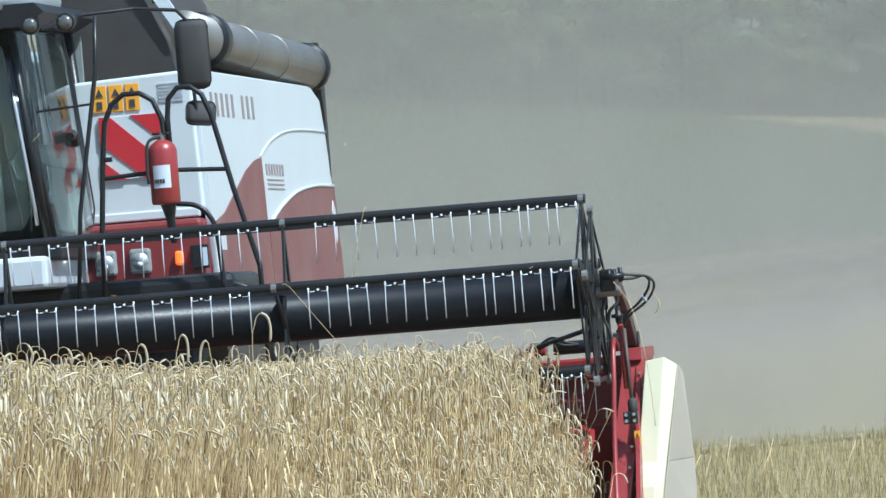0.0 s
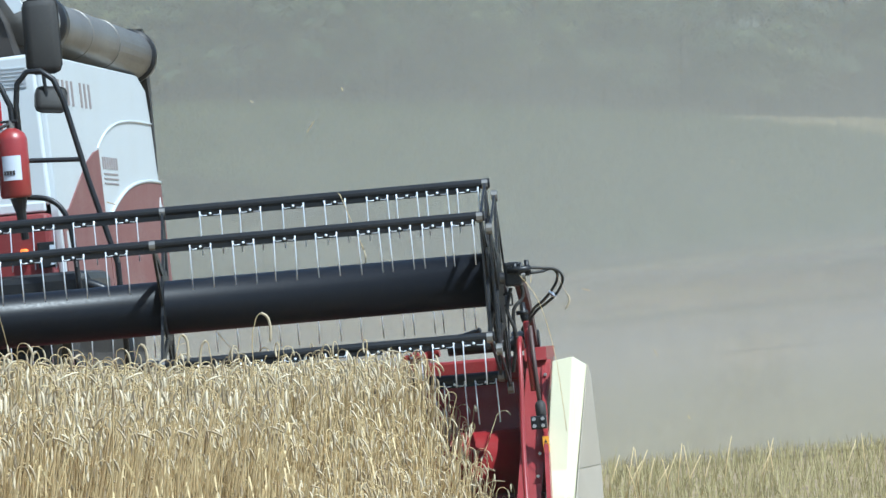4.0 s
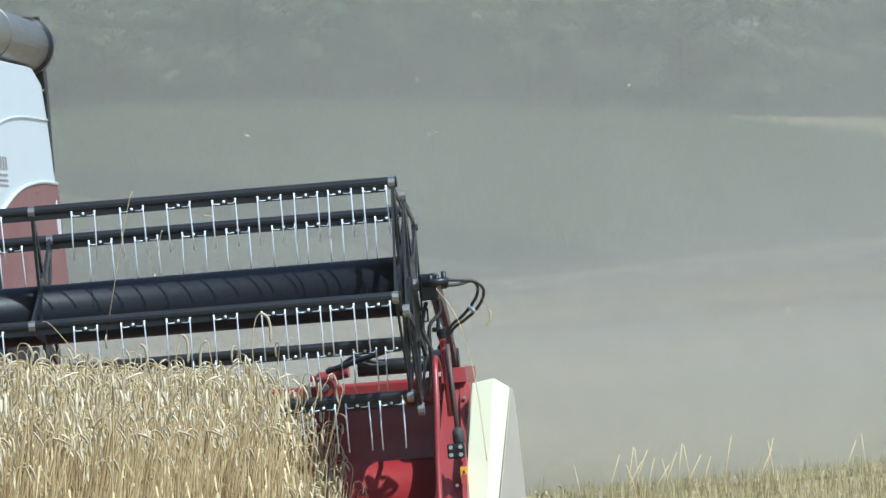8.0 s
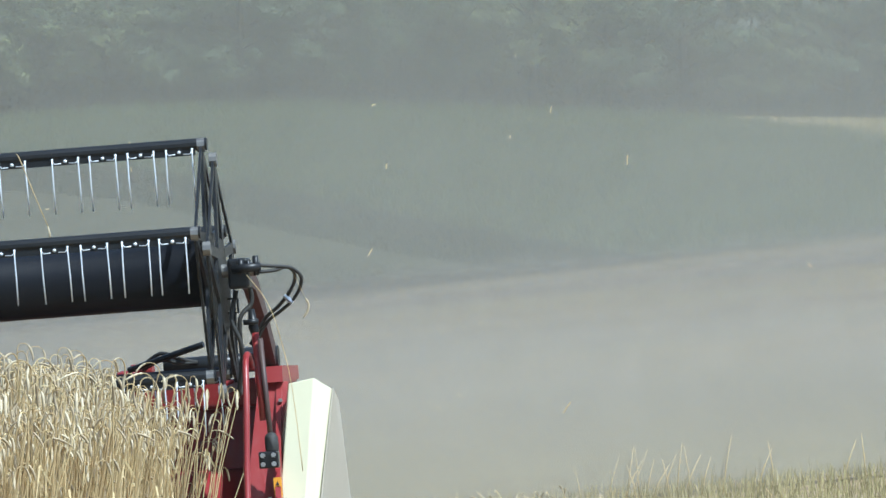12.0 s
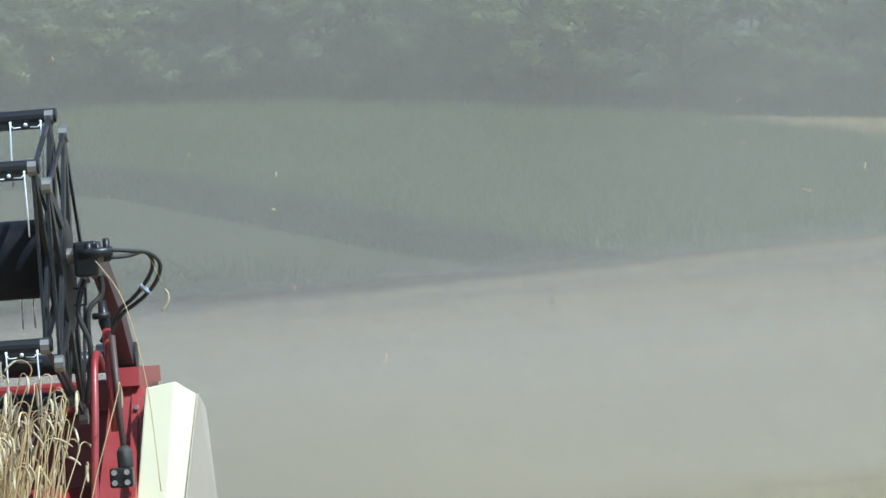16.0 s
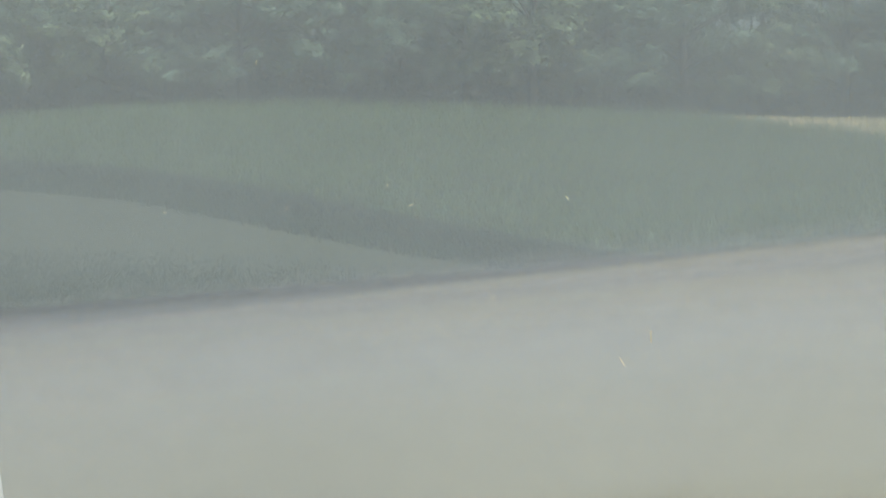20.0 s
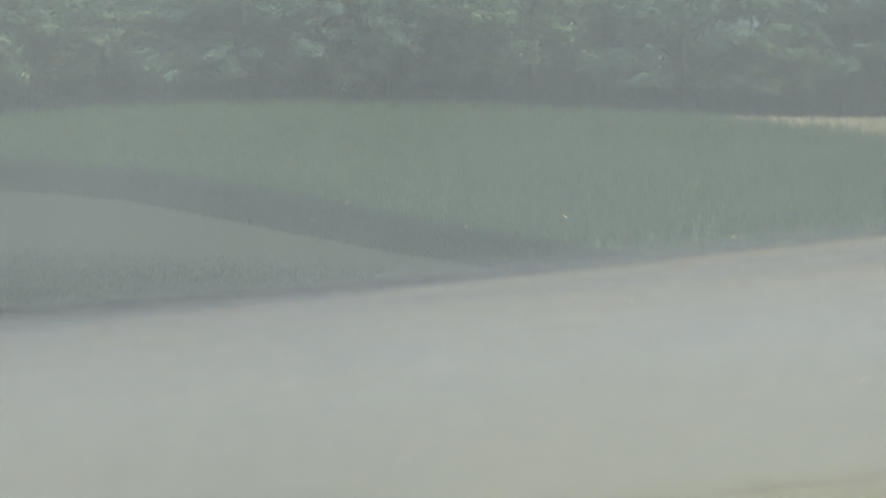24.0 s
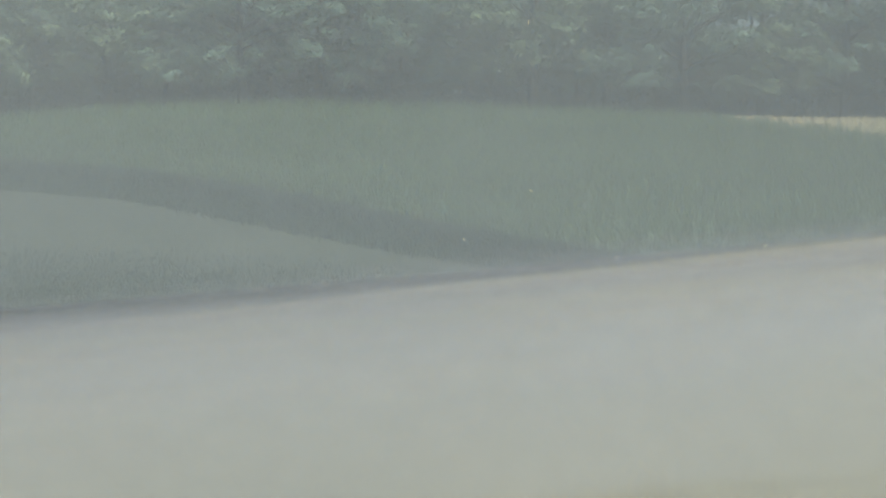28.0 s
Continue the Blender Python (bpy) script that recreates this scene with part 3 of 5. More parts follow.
        prism(bm, [(xa + 0.050, 0.655), (xa + 0.060, 0.676), (xa + 0.068, 0.650), (xa + 0.060, 0.658)], "y", -0.084, -0.0815)
        prism(bm, [(xa + 0.052, 0.622), (xa + 0.066, 0.618), (xa + 0.062, 0.640)], "y", -0.084, -0.0815)
        part("pictogram_bars", bm, INK, sticker, kind="stuff")
        # valve block and hose loops
        part("bearing_block", box(B(), (x - 0.14, HUB[0] - 0.07, HUB[1] - 0.06), (x - 0.05, HUB[0] + 0.07, HUB[1] + 0.07), 0.012), BLACK, combine)
        bm = B()
        rod(bm, [(xa - 0.06 * side, -0.18, 1.595), (xa + 0.066 * side, -0.18, 1.595)], 0.020, 10)
        rod(bm, [(xa + 0.045 * side, -0.18, 1.560), (xa + 0.045 * side, -0.18, 1.645)], 0.013, 8)
        rod(bm, [(xa - 0.02 * side, -0.18, 1.575), (xa - 0.02 * side, -0.18, 1.632)], 0.014, 8)
        rod(bm, [(xa + 0.012 * side, -0.18, 1.575), (xa + 0.012 * side, -0.18, 1.628)], 0.009, 8)
        part("valve", bm, BLACK, combine, "", True)
        outer = [(0.06, 1.602), (0.126, 1.594), (0.190, 1.583), (0.226, 1.543), (0.212, 1.490), (0.168, 1.438), (0.111, 1.398), (0.055, 1.362), (-0.02, 1.26)]
        inner = [(0.06, 1.574), (0.120, 1.576), (0.172, 1.588), (0.198, 1.562), (0.190, 1.517), (0.148, 1.460), (0.100, 1.416), (0.046, 1.378), (-0.03, 1.27)]
        for line in (outer, inner):
            path = [(xa + u * side, -0.19 + 0.035 * k, w) for k, (u, w) in enumerate(line)]
            part("hose", rod(B(), smooth_path(path), 0.0078, 8), RUBBER, combine, "", True)
        part("hose_clip", rod(B(), [(xa + 0.142 * side, -0.02, 1.468), (xa + 0.176 * side, -0.02, 1.434)], 0.0105, 8), STEEL, combine)
        part("hanging_hose", rod(B(), smooth_path([(xa - 0.06 * side, -0.05, 1.50), (xa - 0.085 * side, -0.1, 1.38), (xa - 0.05 * side, -0.08, 1.25), (xa - 0.09 * side, 0.0, 1.05)]), 0.010, 8), RUBBER, combine, "", True)
        part("hanging_hose", rod(B(), smooth_path([(xa - 0.01 * side, -0.05, 1.56), (xa + 0.0, -0.02, 1.45), (xa - 0.055 * side, -0.04, 1.38), (xa - 0.06 * side, 0.0, 1.2)]), 0.010, 8), RUBBER, combine, "", True)
    # stray crop caught on the arm
    xs = END - 0.03
    part("caught_straw", rod(B(), smooth_path([(xs - 0.026, -0.20, 1.565), (xs + 0.05, -0.20, 1.45), (xs + 0.096, -0.20, 1.30), (xs + 0.133, -0.20, 1.07), (xs + 0.153, -0.20, 0.71)]), 0.0019, 5), STALK, combine, "dry straw caught on the reel arm", True)
    part("caught_ear", rod(B(), smooth_path([(xs + 0.215, -0.15, 1.445), (xs + 0.226, -0.15, 1.425), (xs + 0.222, -0.15, 1.395), (xs + 0.200, -0.15, 1.365)]), [0.003] + [0.0052] * 11 + [0.002], 6), EAR, combine, "ear of grain hanging from the hose", True)
    part("caught_thread", rod(B(), [(xs + 0.215, -0.15, 1.445), (xs + 0.165, -0.1, 1.56)], 0.0008, 3), STALK, combine)
    # cross shaft behind the reel and the red gearbox on the back beam
    part("cross_shaft", rod(B(), [(3.95, 0.78, 1.20), (END - 0.12, 0.78, 1.20)], 0.040, 14), BLACK, combine, "", True)
    bm = rod(B(), [(3.80, 0.70, 1.20), (4.15, 0.60, 1.29)], 0.014, 8)
    part("strut", bm, BLACK, combine)
    bm = box(B(), (3.735, 0.74, 1.06), (3.835, 0.95, 1.20), 0.025)
    rod(bm, [(3.785, 0.75, 1.12), (3.785, 0.71, 1.12)], [0.052, 0.046], 14)
    rod(bm, [(3.83, 0.80, 1.185), (3.90, 0.79, 1.19)], [0.035, 0.028], 12)
    box(bm, (3.70, 0.78, 1.155), (3.74, 0.92, 1.185), 0.006)
    box(bm, (3.80, 0.77, 1.195), (3.87, 0.90, 1.225), 0.008)
    gearbox = part("gearbox", bm, RED, combine, "red reel drive gearbox")
    part("shaft_cap", rod(B(), [(3.785, 0.712, 1.12), (3.785, 0.69, 1.12)], [0.022, 0.018], 10), DULL_STEEL, gearbox)
    part("mounting_bolts", rod(rod(B(), [(3.75, 0.742, 1.17), (3.75, 0.728, 1.17)], 0.008, 6), [(3.82, 0.742, 1.17), (3.82, 0.728, 1.17)], 0.008, 6), STEEL, gearbox, kind="stuff")
    for k in range(2):
        part("hose", rod(B(), smooth_path([(3.86, 0.76, 1.20 + 0.02 * k), (3.95, 0.70, 1.235 + 0.03 * k), (4.03, 0.68, 1.215 + 0.02 * k), (4.10, 0.74, 1.215)]), 0.009, 7), RUBBER, gearbox, "", True)


def smooth_path(p):
    """Rounds a path of points into four times as many."""
    q = [Vector(a) for a in p]
    out = []
    for i in range(len(q) - 1):
        a, b, c, d = q[max(i - 1, 0)], q[i], q[i + 1], q[min(i + 2, len(q) - 1)]
        for k in range(4 if i < len(q) - 2 else 5):
            t = k / 4
            out.append(0.5 * ((2 * b) + (c - a) * t + (2 * a - 5 * b + 4 * c - d) * t * t + (3 * b - a - 3 * c + d) * t ** 3))
    while len(out) > 13 and len(p) == 4:
        out.pop()
    return out


SPIDERS = (4.281, 2.52, 0.86, -0.86, -2.52, -4.281)


def star(parent, x):
    """Five forked arms, a hub plate and the bats' bearing collars, all at one place along the axis."""
    ends = abs(x) > 4
    for k in range(5):
        bm = B()
        a = radians(90 + 72 * k)
        tip = Vector((0, math.cos(a), math.sin(a))) * REEL_R
        for d in (-0.55, 0.55):
            foot = Vector((0, math.cos(a + d), math.sin(a + d))) * 0.19
            side = (tip - foot).normalized().cross(Vector((1, 0, 0))) * 0.022
            q = [foot + side, foot - side, tip - side, tip + side]
            e = 0.0005 * d
            prism(bm, [(v.y, v.z) for v in q], "x", x - 0.007 + e, x + 0.007 + e)
        if ends:
            c = radians(90 + 72 * (k + 1))
            nxt = Vector((0, math.cos(c), math.sin(c))) * REEL_R * 0.97
            side = (tip - nxt).normalized().cross(Vector((1, 0, 0))) * 0.014
            q = [tip + side, tip - side, nxt - side, nxt + side]
            prism(bm, [(v.y, v.z) for v in q], "x", x - 0.005, x + 0.005)
        part("star_arm", bm, BLACK, parent)
        c = Vector((x, math.cos(a) * REEL_R, math.sin(a) * REEL_R))
        part("bearing", rod(B(), [c - Vector((0.016, 0, 0)), c + Vector((0.016, 0, 0))], 0.031, 10), DULL_STEEL, parent, "worn bright bearing collar")
    plate = [(0.21 * math.cos(2 * math.pi * k / 20), 0.21 * math.sin(2 * math.pi * k / 20)) for k in range(20)]
    part("star_plate", prism(B(), plate, "x", x - 0.006, x + 0.006), BLACK, parent)


def build_reel():
    """The turning tube with its star plates, and five bats that keep their tines upright."""
    reel = part("reel_tube", rod(B(), [(-4.287, 0, 0), (4.287, 0, 0)], 0.145, 28), TUBE, combine, "blue-black reel tube", True)
    reel.matrix_basis = pose(0, HUB[0], HUB[1])
    part("axle", rod(B(), [(-4.47, 0, 0), (4.47, 0, 0)], 0.03, 12), DULL_STEEL, reel)
    for x in SPIDERS:
        star(reel, x)
    rings = []
    for s in (1, -1):
        bm = rod(B(), [(s * 4.316, 0, 0), (s * 4.331, 0, 0)], 0.20, 20)
        ring = part("control_ring", bm, BLACK, combine, "black eccentric control star")
        star(ring, s * 4.325)
        rings.append(ring)
    # one spring tine pair, with its coil and bolt
    bm = B()
    for s in (-1, 1):
        x = s * 0.0565
        rod(bm, [(x, -0.024, -0.012), (x, -0.030, -0.04), (x + 0.001 * s, -0.030, -0.14), (x, -0.026, -0.25)], 0.0035, 5)
        rod(bm, [(x, -0.024, -0.022), (x * 0.8, -0.028, -0.036), (x * 0.3, -0.028, -0.034)], 0.0021, 5)
        rod(bm, [(x, -0.018, -0.016), (x, -0.028, -0.016)], 0.0055, 7)
    rod(bm, [(0, -0.016, -0.026), (0, -0.032, -0.026)], 0.0075, 8)
    tine_mesh = finish("spring_tine", bm, TINE, True)
    spots, x = [], 4.192
    while x > -4.3:
        if min(abs(x - s) for s in SPIDERS[1:-1]) > 0.07:
            spots.append(x)
        x -= 0.168 if x > 3.75 else 0.228
    bats = []
    for k in range(5):
        bm = rod(B(), [(-4.307, 0, 0.004), (4.307, 0, 0.004)], 0.027, 12)
        box(bm, (-4.255, -0.018, -0.042), (4.255, -0.010, 0.0))
        bat = part("reel_bat", bm, BLACK, combine, "black reel bat with bright spring tines")
        for x in spots:
            t = new("spring_tine", tine_mesh)
            t.parent = bat
            t.matrix_basis = pose(x + random.uniform(-0.006, 0.006), 0, 0, random.uniform(-3, 3), random.uniform(-1.5, 1.5), 0)
        bats.append(bat)
    # straws caught on the bats
    for k, x, rise, drop, lean in ((1, 3.0, 0.06, 0.62, -0.16), (0, 2.62, 0.02, 0.40, 0.30), (3, 1.62, 0.03, 0.46, 0.08), (2, 3.08, 0.0, 0.20, -0.05), (2, 2.2, 0.04, 0.66, -0.02), (4, 3.5, 0.02, 0.30, 0.10)):
        path = [(x - lean * 0.15, -0.04, rise), (x, -0.05, 0.0), (x + lean * 0.5, -0.055, -drop * 0.5), (x + lean, -0.04, -drop)]
        straw = part("caught_straw", rod(B(), smooth_path(path), 0.0022, 4), STALK, bats[k], "dry straw caught on the reel", True)
        part("ear", rod(B(), [(x + lean, -0.04, -drop), (x + lean * 1.04, -0.04, -drop - 0.03), (x + lean * 1.03, -0.035, -drop - 0.07)], [0.003, 0.006, 0.002], 5), EAR, straw, "", True)
    return reel, bats, rings


def body():
    # hull core
    bm = box(B(), (-1.40, 3.5, 0.95), (1.40, 8.45, 3.02), 0.04)
    part("hull", bm, GREY, combine)
    # front panels beside the cab
    for side in (1, -1):
        def X(a, b):
            return (min(a * side, b * side), max(a * side, b * side))
        lo, hi = X(0.72, 1.47)
        bm = prism(B(), [(lo - (0.03 if side < 0 else 0), 2.24), (hi + (0.03 if side > 0 else 0), 2.24), (hi, 3.13) if side > 0 else (hi, 3.10), (lo, 3.10) if side > 0 else (lo, 3.13)], "y", 3.36, 3.5)
        bmesh.ops.bevel(bm, geom=list(bm.edges), offset=0.02, segments=3, affect="EDGES", profile=0.5)
        part("front_panel", bm, WHITE, combine, "white front panel beside the cab")
        bm = box(B(), (lo, 3.345, 2.20), (hi, 3.40, 2.26), 0.01)
        part("panel_lip", bm, WHITE, combine)
        lo, hi = X(0.70, 1.50)
        bm = box(B(), (lo, 3.22, 1.78), (hi, 3.5, 2.19), 0.03)
        part("lamp_panel", bm, LAMP_RED, combine, "dusty red lamp panel")
        # headlamps and the amber turn lamp
        for cx in (0.87, 1.09):
            a, b = X(cx - 0.07, cx + 0.07)
            lamp = part("headlamp", box(B(), (a, 3.19, 1.865), (b, 3.24, 2.025), 0.02), LENS, combine, "square headlamp behind clear glass")
            part("lens", rod(B(), [(cx * side, 3.20, 1.945), (cx * side, 3.182, 1.945)], [0.058, 0.052], 24), STEEL, lamp, "round bright reflector", True)
            bm = rod(B(), [(cx * side, 3.170, 1.925), (cx * side, 3.19, 1.925)], [0.012, 0.022], 12)
            part("bulb", bm, WHITE, lamp, "", True)
        a, b = X(1.315, 1.365)
        part("turn_lamp", box(B(), (a, 3.18, 1.90), (b, 3.24, 1.99), 0.015), AMBER, combine, "lit amber turn lamp")
        a, b = X(1.42, 1.53)
        plate = part("marker_plate", box(B(), (a, 3.18, 1.87), (b, 3.22, 2.02), 0.006), BLACK, combine)
        part("reflector_strip", box(B(), (a + 0.075, 3.172, 1.885), (b - 0.006, 3.186, 2.0)), PALE_BLUE, plate)
        # side walls: white above, dull red below a rising sweep
        x0, x1 = X(1.46, 1.50)
        bm = prism(B(), [(3.40, 2.2), (3.40, 3.05), (3.48, 3.13), (8.0, 3.11), (8.36, 3.02), (8.46, 2.8), (8.60, 2.1), (8.62, 1.62), (3.50, 1.62)], "x", x0, x1)
        bmesh.ops.bevel(bm, geom=list(bm.edges), offset=0.012, segments=2, affect="EDGES", profile=0.5)
        wall = part("side_panel", bm, WHITE, combine, "white side panel")
        ax, bx = X(1.50, 1.508)
        sweep = [(3.52, 1.64), (3.52, 2.16), (3.9, 2.22), (4.4, 2.36), (4.9, 2.50), (5.3, 2.57), (5.55, 2.59), (5.55, 1.64)]
        part("lower_panel", prism(B(), sweep, "x", ax, bx), BROWN_RED, wall, "dull red lower side panel")
        sweep = [(5.60, 1.64), (5.60, 2.12), (5.9, 2.20), (6.4, 2.30), (7.0, 2.37), (7.8, 2.41), (8.57, 2.41), (8.61, 1.64)]
        part("lower_panel", prism(B(), sweep, "x", ax, bx), BROWN_RED, wall, "dull red lower side panel")
        # raised crease that sweeps to the rear
        crease = [(1.502 * side, 5.55, 2.60), (1.502 * side, 6.0, 2.70), (1.502 * side, 6.6, 2.77), (1.502 * side, 7.4, 2.80), (1.502 * side, 8.44, 2.80)]
        part("crease", rod(B(), smooth_path(crease), 0.009, 6), WHITE, wall, "", True)
        part("edge_line", rod(B(), smooth_path([(1.506 * side, 5.6, 2.13), (1.506 * side, 6.1, 2.25), (1.506 * side, 6.9, 2.37), (1.506 * side, 7.8, 2.42), (1.506 * side, 8.56, 2.42)]), 0.012, 6), WHITE, wall, "", True)
        for k in range(9):
            if k == 5:
                continue
            bm = box(B(), (ax, 3.80 + k * 0.20, 2.84), (bx - 0.004 * side, 3.88 + k * 0.20, 2.99))
            part("letter_bar", bm, INK_FAINT, wall)
        for k in range(7):
            part("letter_bar", box(B(), (ax, 5.72 + k * 0.11, 2.475), (bx - 0.004 * side, 5.78 + k * 0.11, 2.55)), INK_FAINT, wall)
        for k in range(3):
            part("letter_bar", box(B(), (ax, 5.74, 2.44 - k * 0.03), (bx - 0.004 * side, 6.42, 2.45 - k * 0.03)), INK_FAINT, wall)
        part("arrow_mark", prism(B(), [(8.35, 2.25), (8.42, 2.32), (8.49, 2.25), (8.49, 2.08), (8.42, 2.02), (8.35, 2.08)], "x", bx, bx + 0.004 * side), WHITE, wall)
        part("white_sticker", box(B(), (ax, 3.62, 1.98), (bx + 0.004 * side, 3.80, 2.08)), WHITE, wall)
        wall.matrix_basis = pose(1.48 * side, 3.4, 3.1) @ pose(0.010 * side, 0, 0, 0, -1.5 * side, -0.38 * side) @ pose(-1.48 * side, -3.4, -3.1)
        # hazard board with slanted red bands, three yellow warning stickers
        a, b = X(0.87, 1.26)
        board = part("hazard_board", box(B(), (a, 3.345, 2.47), (b, 3.358, 2.87), 0.003), WHITE, combine, "red and white striped hazard board")
        bands = ([(0.87, 2.70), (0.87, 2.87), (0.94, 2.87), (1.26, 2.57), (1.26, 2.47), (1.14, 2.47)], [(1.07, 2.87), (1.26, 2.87), (1.26, 2.70)], [(0.87, 2.47), (0.87, 2.60), (1.02, 2.47)])
        for band in bands:
            part("red_band", prism(B(), [(p[0] * side, p[1]) for p in band], "y", 3.338, 3.345), SIGN_RED, board)
        for k in range(3):
            a, b = X(0.84 + k * 0.105, 0.93 + k * 0.105)
            s = part("warning_sticker", box(B(), (a, 3.35, 2.90), (b, 3.358, 3.07), 0.003), YELLOW, combine, "yellow warning sticker")
            bm = prism(B(), [(a + 0.02, 3.0), (b - 0.02, 3.0), ((a + b) / 2, 3.05)], "y", 3.345, 3.35)
            part("pictogram", bm, INK, s)
            part("pictogram_base", box(B(), (a + 0.025, 3.345, 2.92), (b - 0.03, 3.35, 2.97)), INK, s)
        bm = B()
        for k in range(6):
            a, b = X(1.26, 1.42)
            box(bm, (a, 3.352, 3.05 - k * 0.022), (b, 3.3575, 3.056 - k * 0.022))
        part("small_print_bars", bm, INK_PALE, combine, kind="stuff")
        # wheels
        for wy, wr, ww, wx in ((3.4, 0.88, 0.30, 1.22), (7.5, 0.62, 0.24, 1.15)):
            bm = B()
            prof = [(-ww, wr * 0.62), (-ww, wr * 0.9), (-ww * 0.85, wr), (ww * 0.85, wr), (ww, wr * 0.9), (ww, wr * 0.62)]
            rings = []
            for k in range(32):
                t = 2 * math.pi * k / 32
                rings.append([bm.verts.new((p[0], p[1] * math.cos(t), p[1] * math.sin(t))) for p in prof])
            for k in range(32):
                r, q = rings[k], rings[(k + 1) % 32]
                for j in range(6):
                    bm.faces.new((r[j], q[j], q[(j + 1) % 6], r[(j + 1) % 6]))
            lugs = B()
            for k in range(24):
                t = 2 * math.pi * k / 24
                mm = Matrix.Rotation(t, 4, "X")
                for s2 in (-1, 1):
                    box(lugs, (0.02 if s2 > 0 else -ww, -0.03, wr - 0.01), (ww if s2 > 0 else -0.02, 0.03, wr + 0.04), 0, mm @ Matrix.Rotation(0.5 * s2, 4, "Z"))
            wheel = part("wheel", bm, RUBBER, combine, "black lugged tyre", m=pose(wx * side, wy, wr + 0.03))
            bm = rod(B(), [(-0.1, 0, 0), (0.12, 0, 0)], wr * 0.6, 24)
            rod(bm, [(0.1, 0, 0), (0.2, 0, 0)], 0.14, 16)
            part("rim", bm, CREAM, wheel)
            part("tread_lugs", lugs, RUBBER, wheel, kind="stuff")
            wheels.append((wheel, wr, wx * side, wy))
        # unloading auger along the side, only on the left
    x = 1.445
    tube = part("unloading_auger", rod(B(), [(x - 0.18 * 0.9, 4.38, 3.39), (x + 0.02, 8.25, 3.25)], 0.160, 28), DULL_STEEL, combine, "steel unloading auger folded along the side", True)
    for y, r, w in ((4.98, 0.182, 0.12), (6.0, 0.165, 0.012), (7.0, 0.165, 0.012), (8.3, 0.178, 0.05)):
        z, cx = 3.39 - (y - 4.38) * 0.0362, x - 0.162 + 0.182 * (y - 4.38) / 3.87
        part("collar", rod(B(), [(cx, y - w, z), (cx, y + w, z)], r, 28), BLACK if w > 0.02 else DULL_STEEL, tube, "", True)
    part("rubber_spout", prism(B(), [(8.33, 3.42), (8.42, 3.42), (8.50, 3.34), (8.56, 3.0), (8.56, 2.50), (8.50, 2.46), (8.46, 2.9), (8.36, 3.10)], "x", x - 0.12, x + 0.115), RUBBER, tube, "black rubber spout")
    # grain tank with flared extensions
    bm = prism(B(), [(-1.30, 3.05), (1.30, 3.05), (1.22, 3.36), (0.94, 3.98), (-0.94, 3.98), (-1.22, 3.36)], "y", 4.05, 6.6)
    part("grain_tank", bm, GREY, combine, "dark grey grain tank")
    bm = prism(B(), [(1.02, 3.86), (1.13, 3.86), (1.37, 3.42), (1.30, 3.40)], "y", 3.99, 4.04)
    part("tank_edge", bm, WHITE, combine)
    bm = B()
    for z in (3.88, 3.98):
        rod(bm, [(1.12, 4.2, z), (1.42, 4.2, z - 0.03)], 0.014, 6)
    for xx in (1.14, 1.41):
        rod(bm, [(xx, 4.2, 3.6), (xx, 4.2, 3.98)], 0.014, 6)
    part("tank_rail", bm, BLACK, combine)
    part("rear_hood", box(B(), (-1.25, 8.3, 1.6), (1.25, 9.0, 2.9), 0.15), WHITE, combine)
    # feeder house and underside
    bm = prism(B(), [(0.98, 0.35), (0.98, 0.95), (3.2, 1.75), (3.4, 1.1)], "x", -0.75, 0.75)
    part("feeder_house", bm, BLACK, combine)
    part("front_axle", box(B(), (-1.1, 3.3, 0.8), (1.1, 3.55, 1.05), 0.03), BLACK, combine)
    part("platform_skirt", box(B(), (-0.75, 1.80, 1.81), (0.75, 3.3, 2.01), 0.03), WHITE, combine, "white skirt below the cab")
    part("platform_underside", box(B(), (-1.45, 2.45, 1.46), (1.80, 3.5, 1.83), 0.05), BLACK, combine)
    for k in range(2):
        part("cable_tie", rod(B(), [(0.99 + k * 0.05, 2.43, 1.74), (0.99 + k * 0.05, 2.43, 1.64)], 0.018, 6), YELLOW, combine)
    part("pipe_bend", rod(B(), smooth_path([(1.2, 2.6, 1.70), (1.5, 2.55, 1.78), (1.75, 2.5, 1.76), (1.95, 2.5, 1.62), (2.0, 2.5, 1.2)]), 0.03, 8), BLACK, combine, "", True)


